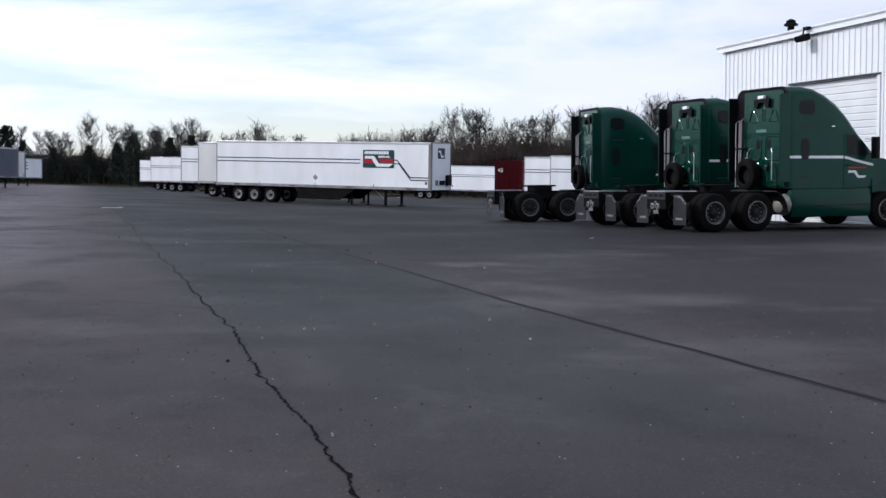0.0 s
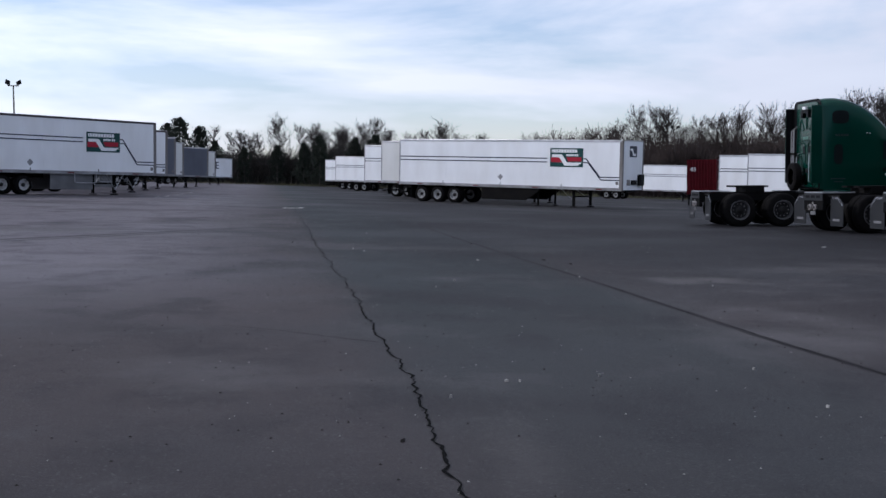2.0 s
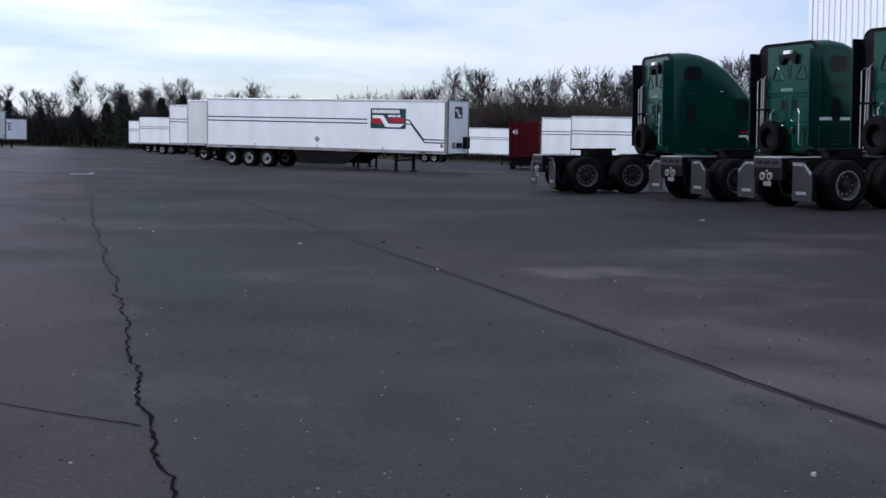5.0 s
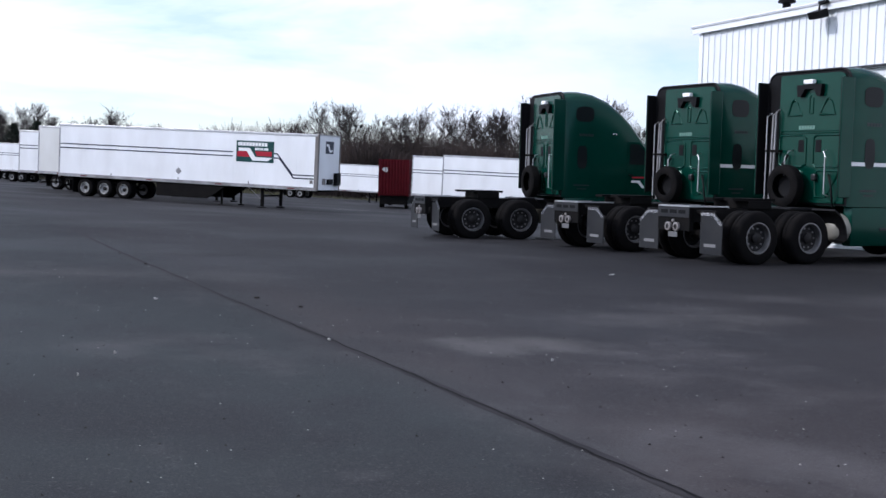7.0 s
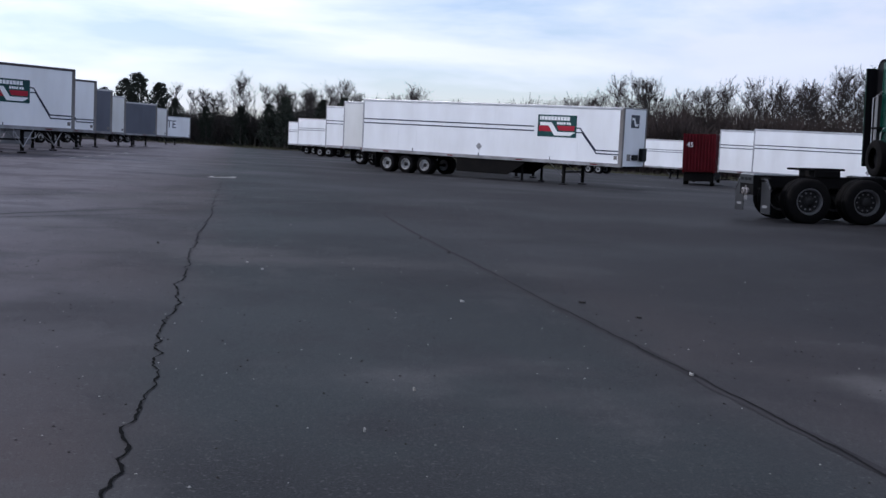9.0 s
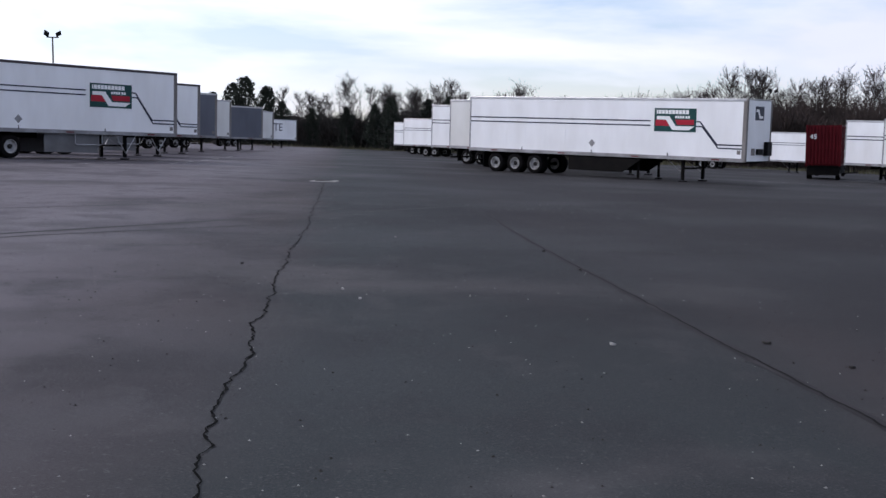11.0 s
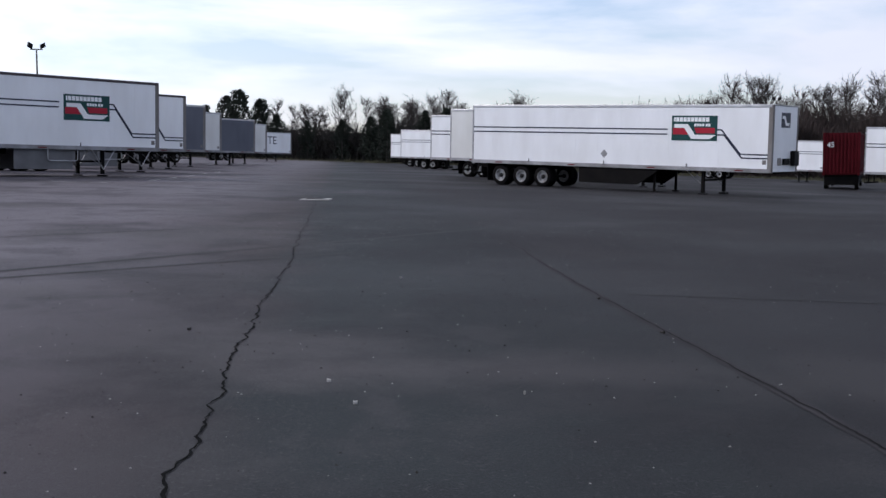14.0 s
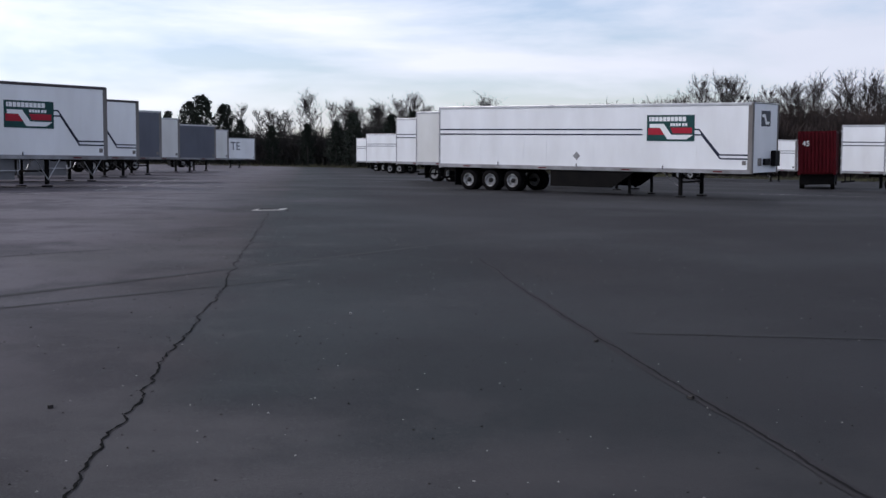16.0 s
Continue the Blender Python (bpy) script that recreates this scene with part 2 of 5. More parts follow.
DECAL = surface("decal_white", (0.80, 0.80, 0.80), 0.4, stain=(3, 0.03))
RUST = surface("container_red", (0.070, 0.0050, 0.0085), 0.6, spec=0.08, grain=(25, 0.06), stain=(1.1, 0.2))
GREEN = surface("tractor_green", (0.0012, 0.040, 0.027), 0.24, 0.30, grain=(40, 0.01), stain=(1.3, 0.12), spec=0.18, coat=0.15)
BLACK = surface("black_plastic", (0.004, 0.004, 0.005), 0.55, spec=0.12, stain=(3, 0.1))
GREY_PLATE = surface("flap_steel", (0.022, 0.023, 0.026), 0.36, 0.35, grain=(25, 0.06), stain=(2, 0.25), tint=(0.035, 0.035, 0.036))
TANK = surface("tank_dull_white", (0.26, 0.25, 0.22), 0.45, 0.15, stain=(4, 0.12))
LAMP_RED = surface("lamp_lens_red", (0.12, 0.01, 0.012), 0.2, stain=(5, 0.02))
LAMP_WHITE = surface("lamp_lens_clear", (0.19, 0.175, 0.17), 0.25, stain=(5, 0.02))
SIDING = surface("white_metal_siding", (0.72, 0.74, 0.76), 0.42, grain=(30, 0.015), stain=(0.7, 0.05), stretch=(1, 1, 0.3))
DOOR_WHITE = surface("overhead_door_white", (0.66, 0.68, 0.69), 0.5, stain=(0.9, 0.08))
BARK = surface("bare_bark", (0.060, 0.052, 0.047), 0.9, grain=(12, 0.2), stain=(1.5, 0.3), piece=0.3)
TWIG = surface("winter_twigs", (0.050, 0.042, 0.040), 0.9, grain=(8, 0.15), stain=(0.5, 0.35), piece=0.3)
SCRUB = surface("brown_scrub", (0.062, 0.045, 0.040), 0.95, grain=(6, 0.2), stain=(0.15, 0.3), tint=(0.020, 0.016, 0.014))
HEDGE = surface("dark_hedge", (0.034, 0.029, 0.027), 0.95, grain=(6, 0.2), stain=(0.15, 0.3), tint=(0.013, 0.014, 0.012))
CEDAR = surface("cedar_green", (0.020, 0.027, 0.019), 0.9, grain=(6, 0.2), stain=(0.6, 0.3), piece=0.3)
GRASS = surface("dry_verge", (0.090, 0.088, 0.045), 0.95, grain=(9, 0.25), stain=(0.3, 0.3), tint=(0.045, 0.042, 0.028))
WOOD_POLE = surface("weathered_pole", (0.10, 0.085, 0.075), 0.9, grain=(15, 0.2), stretch=(1, 1, 0.2))
PAPER = surface("pale_litter", (0.27, 0.265, 0.25), 0.9, piece=0.35)
STONE = surface("dark_gravel", (0.035, 0.032, 0.030), 0.9, piece=0.4)


def glass_material(name, colour, rough):
    m = bpy.data.materials.new(name)
    m.use_nodes = True
    b = m.node_tree.nodes["Principled BSDF"]
    b.inputs["Base Color"].default_value, b.inputs["Roughness"].default_value, b.inputs["Specular IOR Level"].default_value = (*colour, 1), rough, 0.15
    return m


GLASS = glass_material("tinted_glass", (0.010, 0.012, 0.013), 0.12)
PALE_RIM = surface("pale_rim", (0.46, 0.46, 0.46), 0.5, stain=(5, 0.3), tint=(0.10, 0.09, 0.08))
DISC = surface("wheel_disc", (0.022, 0.021, 0.021), 0.6, 0.2, stain=(5, 0.25), spec=0.15)
PALE_GREEN = surface("unit_number_paint", (0.13, 0.24, 0.20), 0.5, stain=(5, 0.1))
DARK_RAIL = surface("weathered_dark_rail", (0.075, 0.06, 0.065), 0.6, stain=(1.5, 0.2))
POST = surface("weathered_post", (0.23, 0.22, 0.215), 0.6, 0.2, grain=(20, 0.08), stain=(1.2, 0.3), tint=(0.09, 0.075, 0.065), stretch=(1, 1, 0.3))
PANEL_GREY = surface("skirt_grey", (0.16, 0.16, 0.165), 0.6, stain=(1.5, 0.2))


# ---- shape helpers ----
def part(name, bm, material, parent=None, label="", smooth=False):
    """Links a bmesh as one mesh object, under a thing or a part."""
    me = bpy.data.meshes.new(name)
    bmesh.ops.recalc_face_normals(bm, faces=bm.faces)
    bm.to_mesh(me)
    bm.free()
    if smooth:
        for p in me.polygons:
            p.use_smooth = True
        me.set_sharp_from_angle(angle=radians(35))
    me.materials.append(material)
    ob = new(name, me)
    ob.parent = parent
    if label:
        tagged(ob, label)
    return ob


def box(bm, x0, x1, y0, y1, z0, z1, bevel=0.0):
    vs = [bm.verts.new((x, y, z)) for x in (x0, x1) for y in (y0, y1) for z in (z0, z1)]
    fs = [bm.faces.new([vs[i] for i in f]) for f in ((0, 1, 3, 2), (4, 6, 7, 5), (0, 4, 5, 1), (2, 3, 7, 6), (0, 2, 6, 4), (1, 5, 7, 3))]
    if bevel:
        es = list({e for f in fs for e in f.edges})
        bmesh.ops.bevel(bm, geom=es, offset=bevel, segments=2, affect="EDGES", profile=0.5)
    return bm


def boxed(*a, bevel=0.0):
    return box(bmesh.new(), *a, bevel=bevel)


def prism(bm, outline, y0, y1, axis="y"):
    """Extrudes a flat outline of (a, b) pairs: axis y: (x, z); axis x: (y, z); axis z: (x, y)."""
    def at(a, b, c):
        return {"y": (a, c, b), "x": (c, a, b), "z": (a, b, c)}[axis]
    lo = [bm.verts.new(at(a, b, y0)) for a, b in outline]
    hi = [bm.verts.new(at(a, b, y1)) for a, b in outline]
    bm.faces.new(lo)
    bm.faces.new(hi[::-1])
    n = len(lo)
    for i in range(n):
        bm.faces.new((lo[i], hi[i], hi[(i + 1) % n], lo[(i + 1) % n]))
    return bm


def lathe(bm, profile, n=24, m=None, closed=True):
    """Turns (radius, along) pairs about the y axis; m then moves the piece."""
    rings = []
    for r, y in profile:
        rings.append([bm.verts.new((r * math.cos(2 * math.pi * i / n), y, r * math.sin(2 * math.pi * i / n))) for i in range(n)])
    for a, b in zip(rings, rings[1:]):
        for i in range(n):
            bm.faces.new((a[i], a[(i + 1) % n], b[(i + 1) % n], b[i]))
    if closed:
        for r in (rings[0], rings[-1]):
            bm.faces.new(r)
    if m:
        bmesh.ops.transform(bm, matrix=m, verts=[v for r in rings for v in r])
    return bm


def tube(bm, points, r, n=8):
    """A round bar along points; r may be one radius or one for each point."""
    pts = [Vector(p) for p in points]
    rs = r if isinstance(r, (list, tuple)) else [r] * len(pts)
    rings = []
    for i, p in enumerate(pts):
        d = (pts[min(i + 1, len(pts) - 1)] - pts[max(i - 1, 0)]).normalized()
        s = d.orthogonal().normalized()
        if rings and abs(d.z) < 0.9:
            s = d.cross(Vector((0, 0, 1))).normalized()
        u = d.cross(s)
        rings.append([bm.verts.new(p + rs[i] * (s * math.cos(2 * math.pi * k / n) + u * math.sin(2 * math.pi * k / n))) for k in range(n)])
    for a, b in zip(rings, rings[1:]):
        for k in range(n):
            bm.faces.new((a[k], a[(k + 1) % n], b[(k + 1) % n], b[k]))
    bm.faces.new(rings[0])
    bm.faces.new(rings[-1])
    return bm


def step(a, b, v):
    u = min(1.0, max(0.0, (v - a) / (b - a)))
    return u * u * (3 - 2 * u)


def ground_z(x, y):
    """The yard's gentle falls: across it towards a shallow gutter, and away along the aisle."""
    x = max(-120.0, min(120.0, x))
    near = step(30.0, 80.0, y)
    run = max(0.0, y - 58.0)
    run = min(run * run / (run + 10.0), 200.0)
    low, high = max(-60.0, min(5.0, x)), max(0.0, min(100.0, x - 5.0))
    return low * (-0.0218 + -0.0108 * near) + high * (-0.0026 + -0.0366 * near) + -0.00724 * run + -0.000001 * x * run + -0.013 * near


def spread(values):
    return sorted(set(round(v, 3) for v in values))


# ---- ground ----
def build_ground():
    xs = spread([-900, -500, -300, -200, -150, -110, -80] + [-60 + 4 * i for i in range(9)] + [-24 + 1.0 * i for i in range(60)] + [38 + 4 * i for i in range(10)] + [90, 120, 160, 220, 320, 500, 900])
    ys = spread([-600, -300, -150, -80, -40, -20] + [-10 + 1.0 * i for i in range(125)] + [118 + 4 * i for i in range(12)] + [170, 200, 260, 400, 700, 1200])
    bm = bmesh.new()
    grid = [[bm.verts.new((x, y, ground_z(x, y))) for x in xs] for y in ys]
    for a, b in zip(grid, grid[1:]):
        for i in range(len(xs) - 1):
            bm.faces.new((a[i], a[i + 1], b[i + 1], b[i]))
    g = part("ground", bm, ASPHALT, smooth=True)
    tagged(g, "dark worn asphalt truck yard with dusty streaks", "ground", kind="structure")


build_ground()


def strip(name, pts, widths, material, lift, label, jag=0.0, gap=0.12, seed=1, category="crack"):
    """A thin band that follows the ground along points, its edges ragged by jag."""
    rng = random.Random(seed)
    bm = bmesh.new()
    line, n = [], 0
    for (ax, ay), (bx, by) in zip(pts, pts[1:]):
        k = max(2, int(math.hypot(bx - ax, by - ay) / gap))
        line += [(ax + (bx - ax) * i / k, ay + (by - ay) * i / k) for i in range(k)]
    line.append(pts[-1])
    prev, drift = None, 0.0
    for i, (x, y) in enumerate(line):
        nx, ny = line[min(i + 1, len(line) - 1)]
        px, py = line[max(i - 1, 0)]
        d = math.hypot(nx - px, ny - py) or 1
        sx, sy = -(ny - py) / d, (nx - px) / d
        drift = 0.86 * drift + rng.uniform(-jag, jag)
        u = i / (len(line) - 1)
        w = (widths[0] + (widths[1] - widths[0]) * u) * (rng.uniform(0.35, 1.45) if jag > 0.015 else rng.uniform(1 - 3.2 * jag, 1 + 3.2 * jag))
        pair = []
        for s in (-0.5, 0.5):
            qx, qy = x + sx * (drift + s * w), y + sy * (drift + s * w)
            pair.append(bm.verts.new((qx, qy, ground_z(qx, qy) + lift)))
        if prev:
            bm.faces.new((prev[0], prev[1], pair[1], pair[0]))
        prev = pair
    return tagged(part(name, bm, material), label, category, kind="structure")


CRACK_LINE = [(1.96, 7.56), (1.7, 9.57), (1.55, 11.08), (1.34, 12.87), (1.1, 14.79), (1.06, 15.83), (0.92, 17.02), (0.7, 18.35), (0.52, 19.98), (0.3, 22.08), (0.07, 23.72), (-0.27, 26.26), (-0.69, 29.44), (-1.06, 32.15), (-1.34, 34.26), (-1.99, 40.11), (-2.35, 42.66), (-4.28, 57.79)]
SEAM_LINE = [(6.05, 7.78), (5.6, 11.73), (5.12, 14.81), (4.52, 18.28), (4.01, 21.91), (3.57, 25.23), (3.03, 28.85), (1.96, 36.2), (1.47, 40.06), (1.02, 44.25), (0.07, 52.49)]
strip("asphalt_crack", CRACK_LINE, (0.022, 0.011), CRACK, 0.006, "long jagged dark crack in the asphalt", 0.022, 0.055, 3)
strip("paving_seam", SEAM_LINE[:10], (0.020, 0.016), SEAM_CORE, 0.006, "dark sealed seam between two asphalt lanes", 0.009, 0.06, 5)
strip("seam_sealant", SEAM_LINE[:10], (0.10, 0.09), SEAM, 0.003, "smeared tar along the paving seam", 0.009, 0.12, 6)
strip("asphalt_crack", [(0.72, 18.05), (0.25, 18.39), (-0.3, 18.81), (-0.9, 19.16)], (0.014, 0.006), CRACK, 0.006, "hairline crack branching off in the asphalt", 0.008, 0.06, 9)
for a, b, c in (((-9.6, 30.48), (-5.56, 36.93), (0.62, 47.38)), ((-9.8, 29.88), (-5.75, 36.5), (0.12, 46.51)), ((-9, 30.2), (-5.29, 36.39), (-1.29, 41.29)), ((-11.2, 37.91), (-7.9, 41.66), (-4.8, 45.36))):
    strip("tyre_mark", [a, b, c], (0.11, 0.08), SKID, 0.004, "thin curved black tyre mark on the asphalt", 0.003, 0.3, 11, "tyre mark")
for a, b in (((2.26, 36.88), (6.05, 36.41)),):
    strip("tyre_mark", [a, b], (0.09, 0.05), SKID, 0.004, "broad faint black tyre smear on the asphalt", 0.01, 0.3, 12, "tyre mark")
DASHES = (((-15.91, 68.12), (-13.71, 68.31)), ((-13.4, 72.65), (-13.55, 74.6)), ((-13.8, 77.01), (-14, 79.11)), ((-14.29, 82.11), (-14.49, 84.21)), ((-15.09, 87.83), (-15.39, 90.53)), ((-15.89, 94.73), (-16.18, 97.69)))
for a, b in DASHES:
    strip("bay_line", [a, b], (0.13, 0.13), LINE, 0.005, "worn pale parking bay line on the asphalt", 0.01, 0.2, 7, "road marking")
strip("bay_line", [(15.67, 87.39), (24.41, 85.98)], (0.16, 0.16), LINE, 0.005, "worn pale parking line past the trailer nose", 0.01, 0.2, 7, "road marking")


def drain_slab():
    x, y = -4.41, 58.54
    z = ground_z(x, y)
    bm = boxed(x - 0.42, x + 0.42, y - 0.42, y + 0.42, z - 0.1, z + 0.02, bevel=0.01)
    d = tagged(part("drain_slab", bm, CONCRETE), "small pale concrete drain slab set in asphalt", "drain")
    for i in range(6):
        part("grate_bar", boxed(x - 0.26 + 0.09 * i, x - 0.22 + 0.09 * i, y - 0.25, y + 0.25, z + 0.021, z + 0.032), CHASSIS, d)


drain_slab()


# ---- wheels ----
def wheel(parent, x, y, z, out, r=0.51, w=0.28, lug=True, metal=None):
    """A truck tyre with its rim; out is +1 or -1: the side that its dish faces."""
    bm = bmesh.new()
    m = pose(x, y, z)
    prof = [(r * 0.56, -w / 2 + 0.02), (r * 0.62, -w / 2), (r * 0.88, -w / 2 + 0.005), (r * 0.97, -w / 2 + 0.03), (r, -w / 2 + 0.06), (r, -0.03), (r * 0.975, -0.02), (r * 0.975, 0.02), (r, 0.03),
            (r, w / 2 - 0.06), (r * 0.97, w / 2 - 0.03), (r * 0.88, w / 2 - 0.005), (r * 0.62, w / 2), (r * 0.56, w / 2 - 0.02)]
    lathe(bm, prof, 26, m, closed=False)
    tyre = part("tyre", bm, RUBBER, parent, smooth=True)
    bm = bmesh.new()
    s = out
    prof = [(r * 0.60, s * (w / 2 - 0.015)), (r * 0.585, s * (w / 2 - 0.002)), (r * 0.55, s * (w / 2 - 0.002)), (r * 0.53, s * (w / 2 - 0.03)), (r * 0.49, s * (w / 2 - 0.12))]
    lathe(bm, prof, 24, m, closed=False)
    part("rim", bm, metal or RIM, tyre, "pale painted rim" if metal else "dull steel rim", smooth=True)
    prof = [(r * 0.50, s * (w / 2 - 0.11)), (r * 0.46, s * (w / 2 - 0.13)), (r * 0.30, s * (w / 2 - 0.145)), (r * 0.26, s * (w / 2 - 0.10))]
    part("disc", lathe(bmesh.new(), prof, 24, m), metal or DISC, tyre, smooth=True)
    prof = [(r * 0.22, s * (w / 2 - 0.105)), (r * 0.21, s * (w / 2 - 0.05)), (r * 0.14, s * (w / 2 - 0.03)), (r * 0.02, s * (w / 2 - 0.025))]
    part("hub", lathe(bmesh.new(), prof, 16, m), DISC, tyre, smooth=True)
    if lug:
        nut = None
        for i in range(10):
            a = 2 * math.pi * i / 10
            if nut is None:
                nut = part("lug_nut", lathe(bmesh.new(), [(0.022, s * (w / 2 - 0.14)), (0.022, s * (w / 2 - 0.10)), (0.005, s * (w / 2 - 0.095))], 6), RIM, tyre)
                one = nut
            else:
                one = new("lug_nut", nut.data)
                one.parent = tyre
            one.matrix_basis = pose(x + 0.37 * r * math.cos(a), y, z + 0.37 * r * math.sin(a))
    return tyre


# ---- semi-trailers ----
LENGTH, WIDE, RAIL, TOP = 16.15, 2.6, 1.14, 4.25


def lettering(parent, text, size, m, material, label):
    """Painted characters as a thin raised mesh on a thing."""
    curve = bpy.data.curves.new("lettering", "FONT")
    curve.body, curve.size, curve.extrude = text, size, 0.004
    draft = new("draft", curve)
    bpy.context.view_layer.update()
    me = bpy.data.meshes.new_from_object(draft.evaluated_get(bpy.context.evaluated_depsgraph_get()))
    bpy.data.objects.remove(draft)
    me.materials.clear()
    me.materials.append(material)
    t = new("lettering", me)
    t.parent = parent
    t.matrix_basis = m
    return tagged(t, label)


def logo(parent, x0, x1, z0, z1, y):
    """The haulier's decal on a trailer side: a green field, red and white bands, plain bars for its lettering."""
    s = -1 if y < 0 else 1
    w, h = x1 - x0, z1 - z0

    def px(u):
        return x1 - u * w if s > 0 else x0 + u * w

    def flat(name, pts, mat, lift, up):
        return part(name, prism(bmesh.new(), [(px(u), z0 + v * h) for u, v in pts], y, y + s * lift), mat, up)
    plate = part("decal", boxed(x0, x1, min(y, y + s * 0.006), max(y, y + s * 0.006), z0, z1), TEAL, parent, "green decal with red and white bands")
    flat("red_band", [(0.03, 0.24), (0.42, 0.24), (0.33, 0.50), (0.03, 0.50)], RED, 0.009, plate)
    flat("red_band", [(0.55, 0.30), (0.95, 0.30), (0.95, 0.52), (0.50, 0.52)], RED, 0.009, plate)
    flat("white_band", [(0.06, 0.66), (0.36, 0.66), (0.52, 0.24), (0.97, 0.24), (0.84, 0.07), (0.44, 0.07), (0.28, 0.51), (0.06, 0.51)], DECAL, 0.012, plate)
    x = 0.05
    for k in range(10):
        wd = 0.032 if k == 0 else 0.068
        flat("lettering_bar", [(x, 0.76), (x + wd, 0.76), (x + wd, 0.93), (x, 0.93)], DECAL, 0.010, plate)
        x += wd + 0.014
    x = 0.50
    for k in range(6):
        wd = 0.045
        flat("lettering_bar", [(x, 0.575), (x + wd, 0.575), (x + wd, 0.68), (x, 0.68)], DECAL, 0.010, plate)
        x += wd + (0.03 if k == 3 else 0.012)


def trailer(label, paint=WHITE, stripes=True, decal=True, skirt=False, nose_decal=False, hoop=False, ribs=0.0, rail=RAIL, top=TOP, tail_wheels=2, bogie=-LENGTH + 3.3, leg_x=-2.75, stand=None, grey_skirt=False, top_paint=None):
    """A parked dry-van trailer. Origin on the ground under the middle of its nose; it reaches back along -x."""
    root = tagged(new("semi_trailer"), label, "trailer", "parked trailers")
    h = WIDE / 2
    bm = boxed(-LENGTH + 0.06, -0.03, -h, h, rail + 0.16, top - 0.10)
    body = part("body", bm, paint, root)
    part("roof", boxed(-LENGTH + 0.02, 0.0, -h - 0.004, h + 0.004, top - 0.03, top, bevel=0.012), ALU, root, "aluminium roof sheet")
    for s in (-1, 1):
        y0, y1 = sorted((s * (h - 0.02), s * (h + 0.014)))
        part("top_rail", boxed(-LENGTH + 0.05, -0.06, y0, y1, top - 0.13, top - 0.02, bevel=0.008), top_paint or ALU, root)
        part("bottom_rail", boxed(-LENGTH + 0.05, -0.06, y0, y1, rail, rail + 0.17, bevel=0.008), DIRTY_ALU, root, "road-dirty aluminium rail")
        bm = bmesh.new()
        k = 13
        for i in range(1, k):                       # panel joints
            x = -LENGTH * i / k
            a, b = sorted((s * h, s * (h + 0.004)))
            box(bm, x - 0.035, x + 0.035, a, b, rail + 0.17, top - 0.13)
        part("panel_seams", bm, paint, body)
        if ribs:
            bm = bmesh.new()
            for i in range(int(LENGTH / ribs)):
                a, b = sorted((s * h, s * (h + 0.03)))
                box(bm, -LENGTH + 0.2 + i * ribs, -LENGTH + 0.2 + i * ribs + ribs * 0.45, a, b, rail + 0.17, top - 0.13)
            part("side_ribs", bm, paint, body)
        for x in (-4.0, -8.3, -12.6):
            a, b = sorted((s * (h + 0.014), s * (h + 0.03)))
            part("marker_lamp", boxed(x - 0.02, x + 0.02, a, b, rail + 0.14, rail + 0.30, bevel=0.004), BLACK, root)
        for i in range(14):                         # reflective tape
            if i % 2:
                a, b = sorted((s * (h + 0.014), s * (h + 0.017)))
                part("reflector_tape", boxed(-0.6 - i * 1.08, -0.2 - i * 1.08, a, b, rail + 0.05, rail + 0.10), LAMP_RED if i % 4 == 1 else DIRTY_ALU, root)
        if stripes:
            for dz in (0.0, -0.22):
                zt, zb = top - 1.07 + dz, rail + 0.80 + dz * 0.72
                a, b = sorted((s * (h + 0.005), s * (h + 0.009)))
                t = 0.060
                back = -5.0 if decal else -0.1
                part("stripe", boxed(-LENGTH + 0.1, back, a, b, zt - t, zt), NAVY, root, "thin navy stripe")
                if not decal:
                    continue
                bend = -2.34 - dz * 0.55
                lo = -1.42 - dz * 0.55 + (dz * 0.28)
                bm = prism(bmesh.new(), [(-2.56 if decal else -LENGTH + 0.1, zt - t), (-2.56 if decal else -LENGTH + 0.1, zt), (bend + 0.0, zt), (lo, zb), (-0.1, zb), (-0.1, zb - t), (lo - 0.035, zb - t), (bend - 0.04, zt - t)], a, b)
                part("stripe", bm, NAVY, root, "thin navy stripe with a slanted drop")
        if decal:
            logo(root, -4.79, -2.56, 2.40, 3.50, s * (h + 0.006))
        a, b = sorted((s * (h + 0.004), s * (h + 0.010)))
        part("placard", prism(bmesh.new(), [(-8.49, 1.72), (-8.30, 1.53), (-8.11, 1.72), (-8.30, 1.91)], a, b), DIRTY_ALU, root, "diamond placard holder")
        part("unit_tag", boxed(-0.42, -0.24, a, b, 1.44, 1.62), LAMP_WHITE, root)
        part("corner_post", boxed(-0.20, 0.02, *sorted((s * (h - 0.14), s * (h + 0.012))), rail, top - 0.02, bevel=0.03), POST, root, "weathered grey corner post")
        part("corner_post", boxed(-LENGTH, -LENGTH + 0.09, *sorted((s * (h - 0.1), s * (h + 0.010))), rail - 0.05, top - 0.02, bevel=0.01), DIRTY_ALU, root)
        # rear doors
        y0, y1 = sorted((s * 0.01, s * (h - 0.10)))
        door = part("rear_door", boxed(-LENGTH - 0.005, -LENGTH + 0.05, y0, y1, rail + 0.2, top - 0.14, bevel=0.006), paint, root)
        for q in (0.35, 0.85):
            part("lock_rod", tube(bmesh.new(), [(-LENGTH - 0.03, s * q, rail + 0.15), (-LENGTH - 0.03, s * q, top - 0.1)], 0.016, 6), ALU, door)
        for i in range(5):
            z = rail + 0.35 + i * 0.58
            part("hinge", boxed(-LENGTH - 0.02, -LENGTH + 0.09, *sorted((s * (h - 0.12), s * (h + 0.022))), z, z + 0.10, bevel=0.006), ALU, door)
